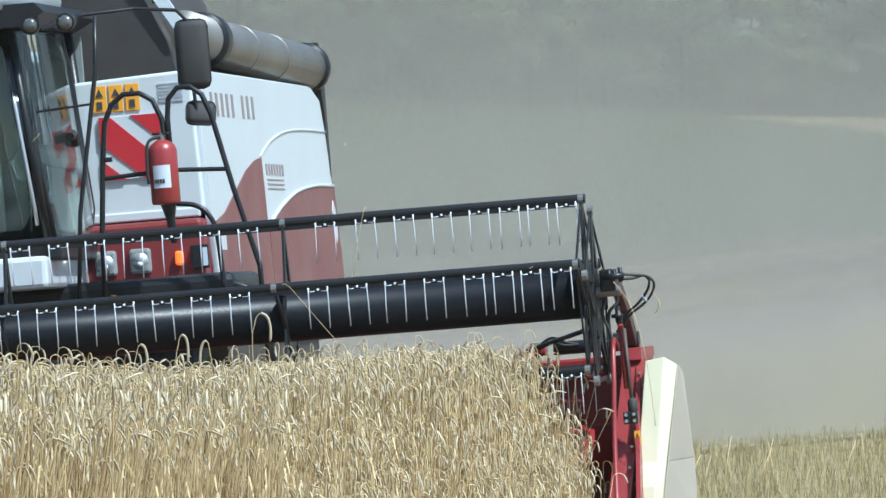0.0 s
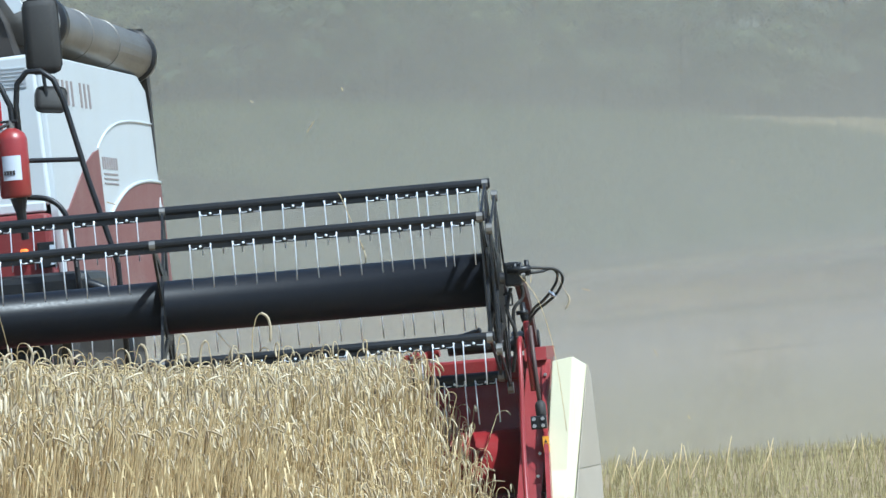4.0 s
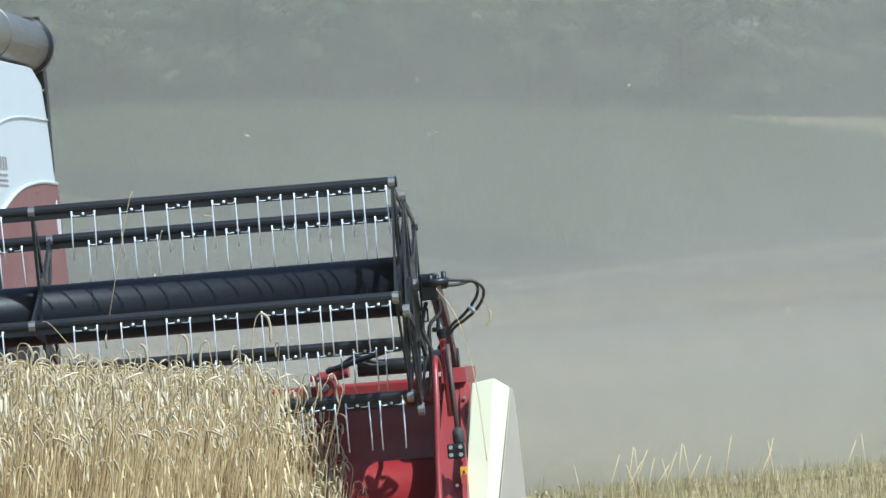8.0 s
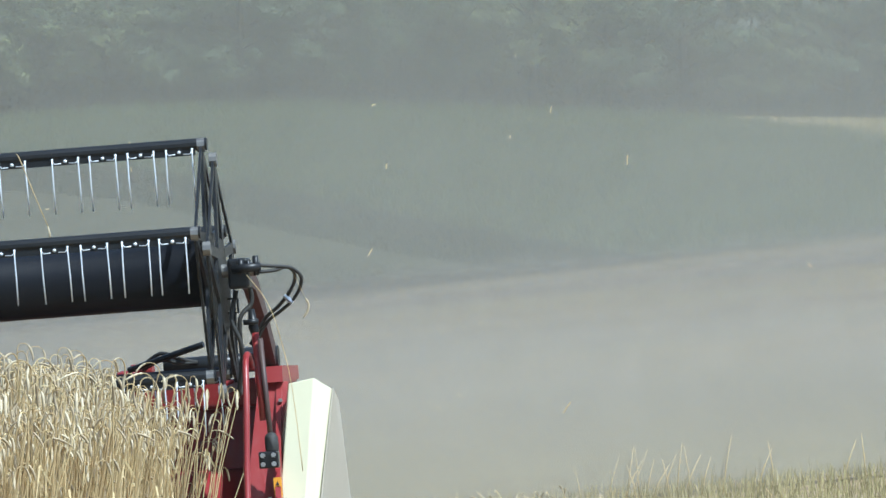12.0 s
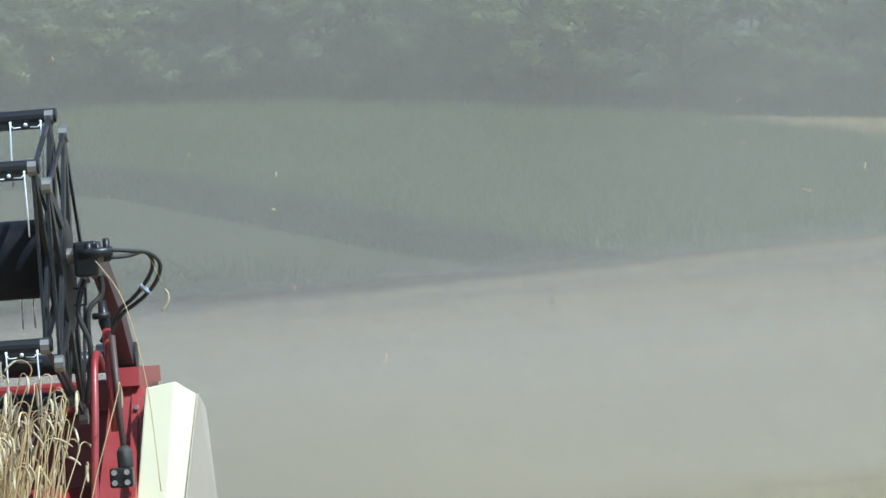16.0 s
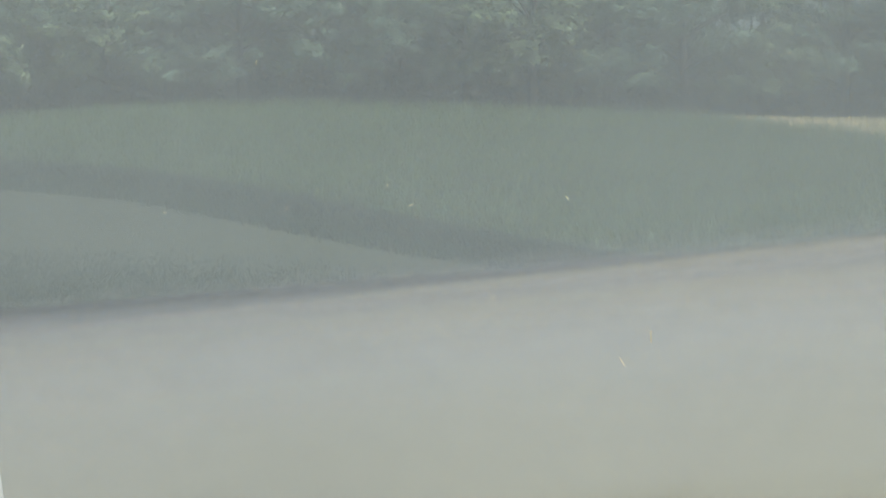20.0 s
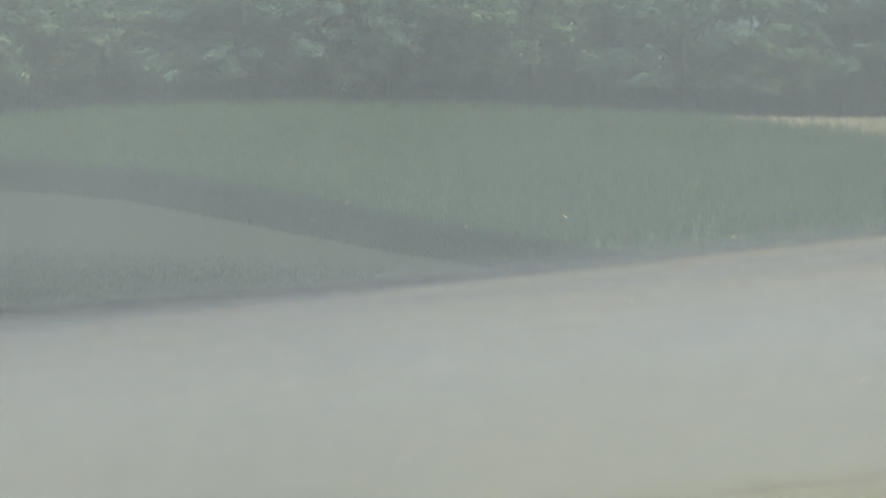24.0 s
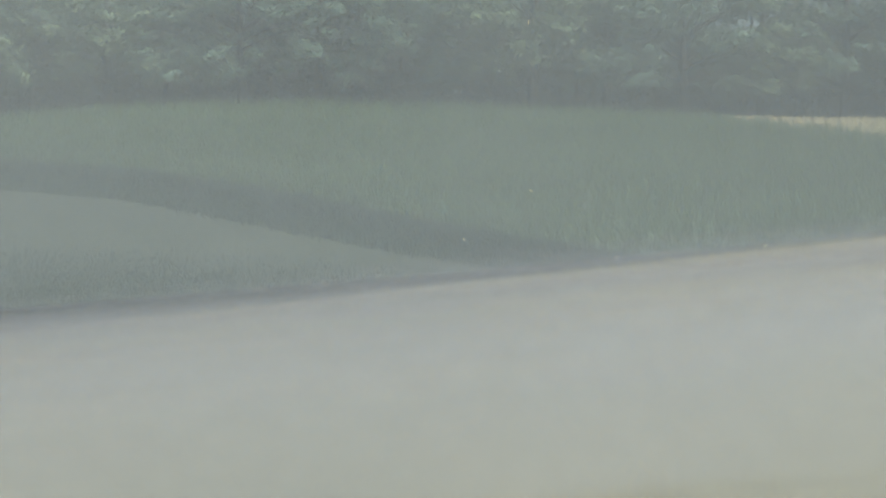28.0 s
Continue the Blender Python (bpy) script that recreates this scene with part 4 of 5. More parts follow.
def cab():
    w0, w1 = 0.80, 0.74      # half-width at the back and front
    # floor, roof, posts
    part("cab_floor", box(B(), (-0.82, 1.95, 1.98), (0.82, 3.5, 2.08), 0.02), BLACK, combine)
    bm = box(B(), (-0.64, 1.62, 3.50), (0.64, 3.75, 3.84), 0.12)
    part("cab_roof", bm, WHITE, combine, "white moulded cab roof", True)
    bm = prism(B(), [(-0.70, 3.42), (0.70, 3.42), (0.86, 3.50), (0.80, 3.56), (-0.80, 3.56), (-0.86, 3.50)], "y", 1.78, 3.6)
    part("roof_liner", bm, BLACK, combine)
    for side in (1, -1):
        part("front_post", rod(B(), [(side * 0.755, 1.92, 2.08), (side * 0.695, 1.88, 2.7), (side * 0.615, 1.90, 3.42)], 0.026, 8), BLACK, combine, "", True)
        part("rear_post", rod(B(), [(side * w0, 3.42, 2.08), (side * 0.70, 3.4, 3.42)], 0.035, 8), BLACK, combine, "", True)
        path = [(side * 0.77, 2.0, 2.12), (side * 0.80, 2.3, 2.10), (side * 0.80, 3.1, 2.12), (side * 0.79, 3.3, 2.3), (side * 0.71, 3.3, 3.2), (side * 0.69, 3.2, 3.4), (side * 0.63, 2.1, 3.4), (side * 0.71, 1.98, 2.6), (side * 0.77, 2.0, 2.12)]
        door = part("cab_door", rod(B(), path, 0.024, 8), BLACK, combine, "glazed cab door with black frame", True)
        bm = B()
        for e in (0.0, 0.008):                               # the pane bows outwards
            grid = []
            for u in (0, 0.2, 0.4, 0.6, 0.8, 1):
                out = 0.07 * math.sin(math.pi * u) + e
                grid.append([bm.verts.new((side * (0.77 + 0.03 * u - (0.14 - 0.03 * u) * v + out), 1.98 + 1.32 * u, 2.10 + 1.30 * v)) for v in (0, 0.5, 1)])
            for g0, g1 in zip(grid, grid[1:]):
                for k in range(2):
                    bm.faces.new((g0[k], g0[k + 1], g1[k + 1], g1[k]))
        pane = part("door_glass", bm, GLASS, door, "tinted side glass")
        pane.visible_shadow = False
        part("door_handle", rod(B(), [(side * 0.83, 2.5, 2.74), (side * 0.83, 2.62, 2.76), (side * 0.83, 2.68, 2.70)], 0.03, 8), BLACK, door)
        part("grab_bar", rod(B(), [(side * 0.70, 1.88, 2.2), (side * 0.695, 1.86, 2.3), (side * 0.625, 1.84, 2.95), (side * 0.61, 1.86, 3.02)], 0.012, 8), STEEL, combine, "bright grab bar", True)
        # work lamps under the roof edge
        for x in (0.77, 0.99):
            lamp = part("work_lamp", rod(B(), [(side * x, 1.76, 3.42), (side * x, 1.90, 3.43)], [0.058, 0.05], 16), BLACK, combine)
            part("lens", rod(B(), [(side * x, 1.735, 3.42), (side * x, 1.742, 3.42), (side * x, 1.755, 3.42), (side * x, 1.775, 3.42)], [0.012, 0.032, 0.046, 0.05], 16), WORK_LENS, lamp, "", True)
    bm = B()
    n = 10
    rows = []
    for z, y in ((2.06, 2.0), (2.6, 1.84), (3.0, 1.82), (3.42, 1.86)):
        rows.append([bm.verts.new(((-0.74 + 1.48 * k / n) * (1 - 0.19 * (z - 2.06) / 1.36), y - 0.10 * (1 - (2 * k / n - 1) ** 2) + 0.03, z)) for k in range(n + 1)])
    for r, q in zip(rows, rows[1:]):
        for k in range(n):
            bm.faces.new((r[k], r[k + 1], q[k + 1], q[k]))
    wind = part("windscreen", bm, GLASS, combine, "large tinted curved windscreen", True)
    solid = wind.modifiers.new("thickness", "SOLIDIFY")
    solid.thickness = 0.008
    wind.visible_shadow = False
    # inside
    part("cab_back_wall", box(B(), (-0.78, 3.42, 2.08), (0.78, 3.46, 3.4)), SEAT, combine)
    bm = box(B(), (-0.27, 2.75, 2.5), (0.27, 3.2, 2.62), 0.04)
    box(bm, (-0.25, 3.12, 2.6), (0.25, 3.24, 3.2), 0.04)
    box(bm, (-0.18, 2.85, 2.08), (0.18, 3.1, 2.5), 0.02)
    part("driver_seat", bm, SEAT, combine)
    bm = rod(B(), [(0, 2.3, 2.08), (0, 2.45, 2.75)], 0.05, 8)
    rod(bm, [(0.2 * math.cos(a), 2.46 + 0.06 * math.sin(a), 2.78 + 0.18 * math.sin(a)) for a in [k * 0.3307 for k in range(20)]], 0.014, 6)
    part("steering_wheel", bm, SEAT, combine)
    # mirror arm and two mirrors
    path = [(0.80, 1.95, 3.40), (0.98, 2.3, 3.48), (1.3, 2.45, 3.50), (1.56, 2.48, 3.47), (1.62, 2.5, 3.40), (1.63, 2.5, 3.0), (1.64, 2.5, 2.80)]
    part("mirror_arm", rod(B(), path, 0.012, 8), BLACK, combine)
    bm = box(B(), (-0.105, -0.045, -0.22), (0.105, 0.03, 0.22), 0.05)
    mir = part("mirror", bm, RUBBER, combine, "large black rear-view mirror", True, pose(1.64, 2.52, 3.19, 0, 0, 8))
    part("mirror_glass", box(B(), (-0.085, 0.031, -0.19), (0.085, 0.035, 0.19)), MIRROR, mir)
    bm = box(B(), (-0.095, -0.03, -0.078), (0.095, 0.02, 0.078), 0.04)
    mir = part("mirror", bm, RUBBER, combine, "small black wide-angle mirror", True, pose(1.66, 2.52, 2.82, -20, 6, 12))
    part("mirror_glass", box(B(), (-0.08, 0.021, -0.06), (0.08, 0.024, 0.06)), MIRROR, mir)


def ladder():
    """Platform rails, with the fire extinguisher strapped to them."""
    y = 2.3
    rails = part("handrail", rod(B(), [(1.01, y, 1.66), (1.02, y, 2.1), (1.06, y, 2.55), (1.09, y, 2.80), (1.14, y, 2.91), (1.22, y, 2.97), (1.32, y, 2.97), (1.40, y, 2.92), (1.45, y, 2.80), (1.46, y, 2.62), (1.47, y, 2.42)], 0.017, 10), BLACK, combine, "black tubular handrail", True)
    part("handrail", rod(B(), [(1.495, y, 2.30), (1.485, y, 2.80), (1.50, y, 2.92), (1.56, y, 2.985), (1.64, y, 2.985), (1.71, y, 2.93), (1.76, y, 2.80), (1.86, y, 2.35), (1.99, y, 1.85), (2.0, y, 1.2)], 0.017, 10), BLACK, combine, "black tubular handrail", True)
    part("cross_bar", rod(B(), [(1.05, y, 2.46), (1.47, y, 2.48)], 0.014, 8), BLACK, combine)
    part("cross_bar", rod(B(), [(1.49, y, 2.48), (1.83, y, 2.46)], 0.014, 8), BLACK, combine)
    part("rail_catch", box(B(), (1.075, y - 0.02, 2.56), (1.12, y + 0.02, 2.59), 0.005), BLACK, combine)
    part("screen_guard", rod(B(), [(0.88, 2.1, 1.7), (0.93, 2.1, 2.25), (1.09, 2.12, 3.12), (1.11, 2.14, 3.46)], 0.014, 8), BLACK, combine, "", True)
    part("screen_guard", rod(B(), [(0.70, 2.1, 2.90), (1.04, 2.12, 2.92)], 0.008, 6), BLACK, combine)
    part("support_tube", rod(B(), smooth_path([(1.50, y, 2.27), (1.62, y, 2.25), (1.70, y, 2.18), (1.74, y, 2.05), (1.76, y, 1.7)]), 0.016, 8), BLACK, combine, "", True)
    ex = part("fire_extinguisher", rod(B(), [(1.455, 2.2, 2.27), (1.455, 2.2, 2.285), (1.455, 2.2, 2.60), (1.455, 2.2, 2.635), (1.455, 2.2, 2.66), (1.455, 2.2, 2.67)], [0.08, 0.09, 0.09, 0.078, 0.045, 0.02], 24), EXT_RED, combine, "red fire extinguisher strapped to the handrail", True)
    part("valve_head", rod(B(), [(1.455, 2.2, 2.66), (1.455, 2.2, 2.71)], 0.022, 10), DULL_STEEL, ex)
    part("lever", box(B(), (1.40, 2.18, 2.70), (1.50, 2.22, 2.715), 0.004), BLACK, ex)
    part("hose", rod(B(), smooth_path([(1.45, 2.18, 2.69), (1.38, 2.15, 2.66), (1.362, 2.15, 2.55), (1.362, 2.15, 2.40)]), 0.010, 8), RUBBER, ex, "", True)
    bm = B()
    for k in range(-4, 5):
        a = radians(-95 + k * 8)
        b2 = radians(-95 + (k + 1) * 8)
        q = [(1.455 + 0.0915 * math.cos(t), 2.2 + 0.0915 * math.sin(t), z) for t, z in ((a, 2.37), (b2, 2.37), (b2, 2.51), (a, 2.51))]
        bm.faces.new([bm.verts.new(p) for p in q])
    part("label", bm, PALE_BLUE, ex, "pale printed label")
    bm = B()
    for k in range(4):
        a = radians(-118 + k * 11)
        box(bm, (1.455 + 0.093 * math.cos(a) - 0.006, 2.2 + 0.093 * math.sin(a) - 0.002, 2.40), (1.455 + 0.093 * math.cos(a) + 0.008, 2.2 + 0.093 * math.sin(a) + 0.002, 2.425))
    part("lettering_bars", bm, INK, ex, kind="stuff")
    part("foot_bracket", rod(B(), [(1.465, 2.22, 2.27), (1.47, 2.22, 2.19), (1.48, 2.24, 2.03)], [0.05, 0.03, 0.022], 10), BLACK, combine)


wheels = []
header()
reel, bats, rings = build_reel()
body()
cab()
ladder()


# ---- standing grain ----
def wheat_strip(seed, wedge=0.74, mean=1.20):
    """A strip of ripe crop across the header: x from the cut edge inwards, half a metre deep; each stalk nods over into a hooked ear."""
    r = np.random.default_rng(seed)
    deep = 0.46
    x = np.concatenate([0.10 - 1.06 * r.random(350) ** 1.1, -0.9 - 1.6 * r.random(40), -2.5 - 6.0 * r.random(40), 0.02 + 0.26 * r.random(10)])
    n = len(x)
    y = (r.random(n) - 0.5) * deep
    edge = np.clip((x + 0.10) / 0.21, 0, 1)                  # 1 at the very edge
    tall = (mean + r.normal(0, 0.05, n) - np.where(r.random(n) < 0.4, r.uniform(0.03, 0.46, n), 0)) * (1 - wedge * edge * (0.72 + 0.4 * r.random(n)))
    if wedge < 0.5:                                          # stray stalks stand on beside a ragged edge
        tall[-10:] = r.uniform(0.85, 1.22, 10)
    tall = np.where((r.random(n) < 0.09) & (edge < 0.3), np.maximum(tall, 1.19) + r.uniform(0.03, 0.10, n), tall)
    wild = np.where(r.random(n) < 0.15, 2.6, 1.0)            # some lie across their neighbours
    lean_x = r.normal(0.0, 0.055, n) * wild + 0.20 * edge * r.random(n)
    lean_y = r.normal(0, 0.05, n)
    turn = r.random(n) * 6.283
    d = np.stack([np.cos(turn), np.sin(turn), np.zeros(n)], -1)
    across = np.stack([-np.sin(turn), np.cos(turn), np.zeros(n)], -1)
    up = np.array([0, 0, 1.0])
    droop = np.radians(np.where(r.random(n) < 0.9, r.uniform(165, 215, n), r.uniform(110, 165, n)))
    ear = r.uniform(0.050, 0.085, n)
    bend = r.uniform(0.05, 0.09, n)                          # length of stalk that curves over
    w = r.uniform(0.0020, 0.0036, n)

    def stalk(u):
        return np.stack([x + lean_x * tall * u ** 1.6, y + lean_y * tall * u ** 1.6, tall * u], -1)
    line = [(stalk(np.full(n, u)), np.zeros(n), w * (1.25 - 0.35 * u)) for u in (0.0, 0.35, 0.65, 0.92)]
    p, a = line[-1][0], np.zeros(n)
    for k in range(4):                                       # the neck
        a = droop * 0.74 * (k + 1) / 4
        mid = droop * 0.74 * (k + 0.5) / 4
        p = p + (d * np.sin(mid)[:, None] + up * np.cos(mid)[:, None]) * (bend / 4)[:, None]
        line.append((p, a, w * 0.8))
    head = []
    fat = r.uniform(0.0050, 0.0066, n)
    for k, ww in enumerate((0.45, 0.95, 0.80, 1.08, 0.88, 1.10, 0.88, 1.0, 0.72, 0.2)):     # knobbly with grains, curving on
        if k:
            mid = droop * (0.74 + 0.26 * ((k - 0.5) / 9) ** 0.7)
            p = p + (d * np.sin(mid)[:, None] + up * np.cos(mid)[:, None]) * (ear / 9)[:, None]
        head.append((p, droop * (0.74 + 0.26 * (k / 9) ** 0.7), fat * ww * r.uniform(0.88, 1.12, n)))

    def loft(rings, sides, flat=1.0):
        vs = []
        for q, ang, ww in rings:
            other = d * np.cos(ang)[:, None] - up * np.sin(ang)[:, None]
            for k in range(sides):
                t = 2 * math.pi * k / sides
                vs.append(q + across * (math.cos(t) * ww)[:, None] + other * (math.sin(t) * ww * flat)[:, None])
        f = [[q * sides + k, q * sides + (k + 1) % sides, (q + 1) * sides + (k + 1) % sides, (q + 1) * sides + k] for q in range(len(rings) - 1) for k in range(sides)]
        return np.stack(vs, 1), np.array(f)
    v1, f1 = loft(line, 3)
    v2, f2 = loft(head, 5, 0.8)
    # dry, twisted leaves low on some stalks
    pick = np.where(r.random(n) < 0.65)[0]
    u = r.uniform(0.2, 0.78, len(pick))
    base = np.stack([x[pick] + lean_x[pick] * tall[pick] * u ** 1.6, y[pick] + lean_y[pick] * tall[pick] * u ** 1.6, tall[pick] * u], -1)
    ta = r.random(len(pick)) * 6.283
    long = r.uniform(0.08, 0.26, len(pick))
    leaf = []
    for s, rise, ww in ((0, 0, 0.0035), (0.5, 0.3, 0.0048), (1.0, -0.5, 0.001)):
        c = base + np.stack([np.cos(ta) * long * s * 0.45, np.sin(ta) * long * s * 0.45, long * rise], -1)
        off = np.stack([-np.sin(ta) * ww, np.cos(ta) * ww, np.zeros(len(pick))], -1)
        leaf += [c - off, c + off]
    v3 = np.stack(leaf, 1)
    f3 = np.array([[0, 1, 3, 2], [2, 3, 5, 4]])
    me = many("wheat_strip", [(v1, f1), (v3, f3), (v2, f2)], [STALK, EAR])
    first = n * len(f1) + len(pick) * len(f3)
    idx = np.zeros(len(me.polygons), dtype=np.int32)
    idx[first:] = 1
    me.polygons.foreach_set("material_index", idx)
    me.shade_smooth()
    return me


STRIPS = [wheat_strip(40 + k) for k in range(6)]
TALLER_STRIPS = [wheat_strip(50 + k, mean=1.23) for k in range(5)]
LATE_STRIPS = [wheat_strip(60 + k, 0.22) for k in range(4)]
CROP = []           # strip, cutting time (None: never reached), its pose


def crop_pose(t, extra=0.0):
    x, y, z, rx, ry, rz = at_time(t)
    m = pose(x, y, 0, 0, 0, rz) @ pose(END - np.interp(t, (0, 1, 3, 6, 8, 10, 12, 16), (0.42, 0.395, 0.39, 0.69, 0.70, 0.71, 0.61, 0.50)), -0.25 - extra, 0)
    px, py = m.translation.x, m.translation.y
    return pose(px, py, float(ground_z(px, py)), 0, ry, rz)


def build_crop():
    t, k = 0.0, 0
    while t < 28.0:
        y0 = at_time(t)[1]
        CROP.append((t, crop_pose(t)))
        step = 0.0
        while step < 0.44 and t < 28.0:
            t += 0.02
            step = y0 - at_time(t)[1]
    for k in range(1, 10):
        CROP.append((None, crop_pose(28.0, 0.44 * k)))
    made = []
    for k, (t, m) in enumerate(CROP):
        ob = tagged(new("wheat_crop", LATE_STRIPS[k % 4] if t is None or t >= 9.3 else TALLER_STRIPS[k % 5] if t < 5 else STRIPS[k % 6]), "ripe straw-coloured grain with nodding ears, standing", "crop", "standing grain", "stuff")
        ob.matrix_basis = m
        made.append((ob, t, m))
    return made


crop = build_crop()


def build_tall_ears():
    """A few stalks that stand well above the crop, each nodding over in a wide hook."""
    made = []
    for x, y, high, hook, turn in ((-0.87, 36.0, 1.44, 0.036, 0), (-1.23, 36.2, 1.37, 0.024, 20), (-1.08, 36.1, 1.33, 0.022, 170), (-1.42, 36.1, 1.34, 0.025, 10), (-1.86, 36.0, 1.34, 0.022, 190)):
        path = [(0, 0, 0), (0.02, 0, high * 0.55), (-0.01, 0, high - 0.16), (0, 0, high - 0.05), (hook * 0.4, 0, high - 0.008), (hook, 0, high), (hook * 1.7, 0, high - 0.02), (hook * 2.05, 0, high - 0.07), (hook * 2.0, 0, high - 0.13)]
        path = smooth_path(path)
        n = len(path)
        root = tagged(new("tall_grain_stalk"), "tall stalk of ripe grain hooked over above the crop", "stalk", "tall stalks in the crop")
        root.matrix_basis = pose(x, y, float(ground_z(x, y)), 0, 0, turn)
        part("stem", rod(B(), path[:n // 2 + 3], 0.0022, 5), STALK, root, "", True)
        ear = path[n // 2 + 2:]
        part("ear", rod(B(), ear, [0.003] + [0.0065] * (len(ear) - 2) + [0.002], 6), EAR, root, "ripe nodding ear", True)
        made.append((root, x, y, turn))
    return made


tall_ears = build_tall_ears()


# ---- far maize field, ripe strip, wood ----
def maize_edge(x):
    """How far off the maize begins: its near edge slants across the slope."""
    return np.interp(x, (-35, -20, -12.4, -8.7, -3.9, 0.3, 4, 14), (383, 340, 319, 303, 281, 259, 240, 194))


def maize_field():
    n = 34000
    x = rng.uniform(-34, 34, n)
    y = rng.uniform(200, 446, n)
    keep = y > maize_edge(x)
    keep &= y < 446 - 106 * np.clip((x - 16) / 10, 0, 1.2)
    x, y = x[keep], y[keep]
    n = len(x)
    base = np.stack([x, y, ground_z(x, y)], -1)
    tall = rng.uniform(0.75, 1.1, n)
    vs = []
    for k in range(4):
        a = rng.random(n) * 6.283
        reach, w = rng.uniform(0.15, 0.32, n), rng.uniform(0.03, 0.05, n)
        z0 = tall * (0.15 + 0.2 * k)
        d = np.stack([np.cos(a), np.sin(a), np.zeros(n)], -1)
        o = np.stack([-np.sin(a), np.cos(a), np.zeros(n)], -1)
        up = np.array([0, 0, 1.0])
        p0 = base + up * z0[:, None]
        p1 = base + up * (z0 + tall * 0.32)[:, None] + d * (reach * 0.5)[:, None]
        p2 = base + up * (z0 + tall * 0.22)[:, None] + d * reach[:, None]
        vs += [p0 - o * (w * 0.6)[:, None], p0 + o * (w * 0.6)[:, None], p1 + o * w[:, None], p1 - o * w[:, None], p2]
    v = np.stack(vs, 1)
    f4 = np.array([[5 * k, 5 * k + 1, 5 * k + 2, 5 * k + 3] for k in range(4)])
    f3 = np.array([[5 * k + 3, 5 * k + 2, 5 * k + 4] for k in range(4)])
    me = bpy.data.meshes.new("maize_field")
    at = (np.arange(n) * 20)[:, None, None]
    faces = (f4[None] + at).reshape(-1, 4).tolist() + (f3[None] + at).reshape(-1, 3).tolist()
    me.from_pydata(v.reshape(-1, 3).tolist(), [], faces)
    me.materials.append(MAIZE)
    return tagged(new("maize_field", me), "green field of half-grown maize on the far slope", "maize", kind="stuff")


maize_field()


def ripe_strip():
    n = 9000
    x, y = rng.uniform(16.2, 40, n), rng.uniform(400, 446, n)
    y = 446 - (446 - y) * 2.3 * np.clip((x - 16) / 10, 0.06, 1.2)
    base = np.stack([x, y, ground_z(x, y)], -1)
    v, f = blades(rng, base, rng.uniform(0.6, 0.9, n), np.full(n, 0.05), rng.normal(0, 0.15, (n, 2)))
    return tagged(new("ripe_grain_strip", many("ripe_grain_strip", [(v, f)], RIPE_FAR)), "strip of yellow ripe grain beyond the maize", "crop", kind="stuff")


ripe_strip()


def weed_bank():
    """Dark rank growth along the lower edge of the maize."""
    n = 60000
    x = rng.uniform(-27, 8, n)
    y = maize_edge(x) - rng.uniform(-2, 1, n) * 2 - rng.random(n) * np.interp(x, (-20, -4, 3), (17, 14, 8)) + rng.normal(0, 1.5, n)
    base = np.stack([x, y, ground_z(x, y)], -1)
    tall = rng.uniform(0.12, 0.36, n) + 0.3 * (y > maize_edge(x) - 5)      # rankest beside the maize
    v, f = blades(rng, base, tall, np.full(n, 0.04), rng.normal(0, 0.35, (n, 2)))
    return tagged(new("weed_bank", many("weed_bank", [(v, f)], DARK_WEED)), "dark green weeds along the edge of the maize", "weeds", kind="stuff")


weed_bank()


def dark_dip():
    """Low dark blades that darken the dip just beyond the brow."""
    n = 50000
    x, y = rng.uniform(-18, 3, n), rng.uniform(190, 262, n)
    keep = (y < 252 - 1.6 * (x + 14) + rng.normal(0, 8, n)) & (y < maize_edge(x) - 20)
    x, y = x[keep], y[keep]
    base = np.stack([x, y, ground_z(x, y)], -1)
    v, f = blades(rng, base, rng.uniform(0.04, 0.14, len(x)), np.full(len(x), 0.03), rng.normal(0, 0.25, (len(x), 2)))
    return tagged(new("weed_bank", many("weed_bank", [(v, f)], DARK_WEED)), "low dark green blades in the dip beyond the brow", "weeds", kind="stuff")


dark_dip()


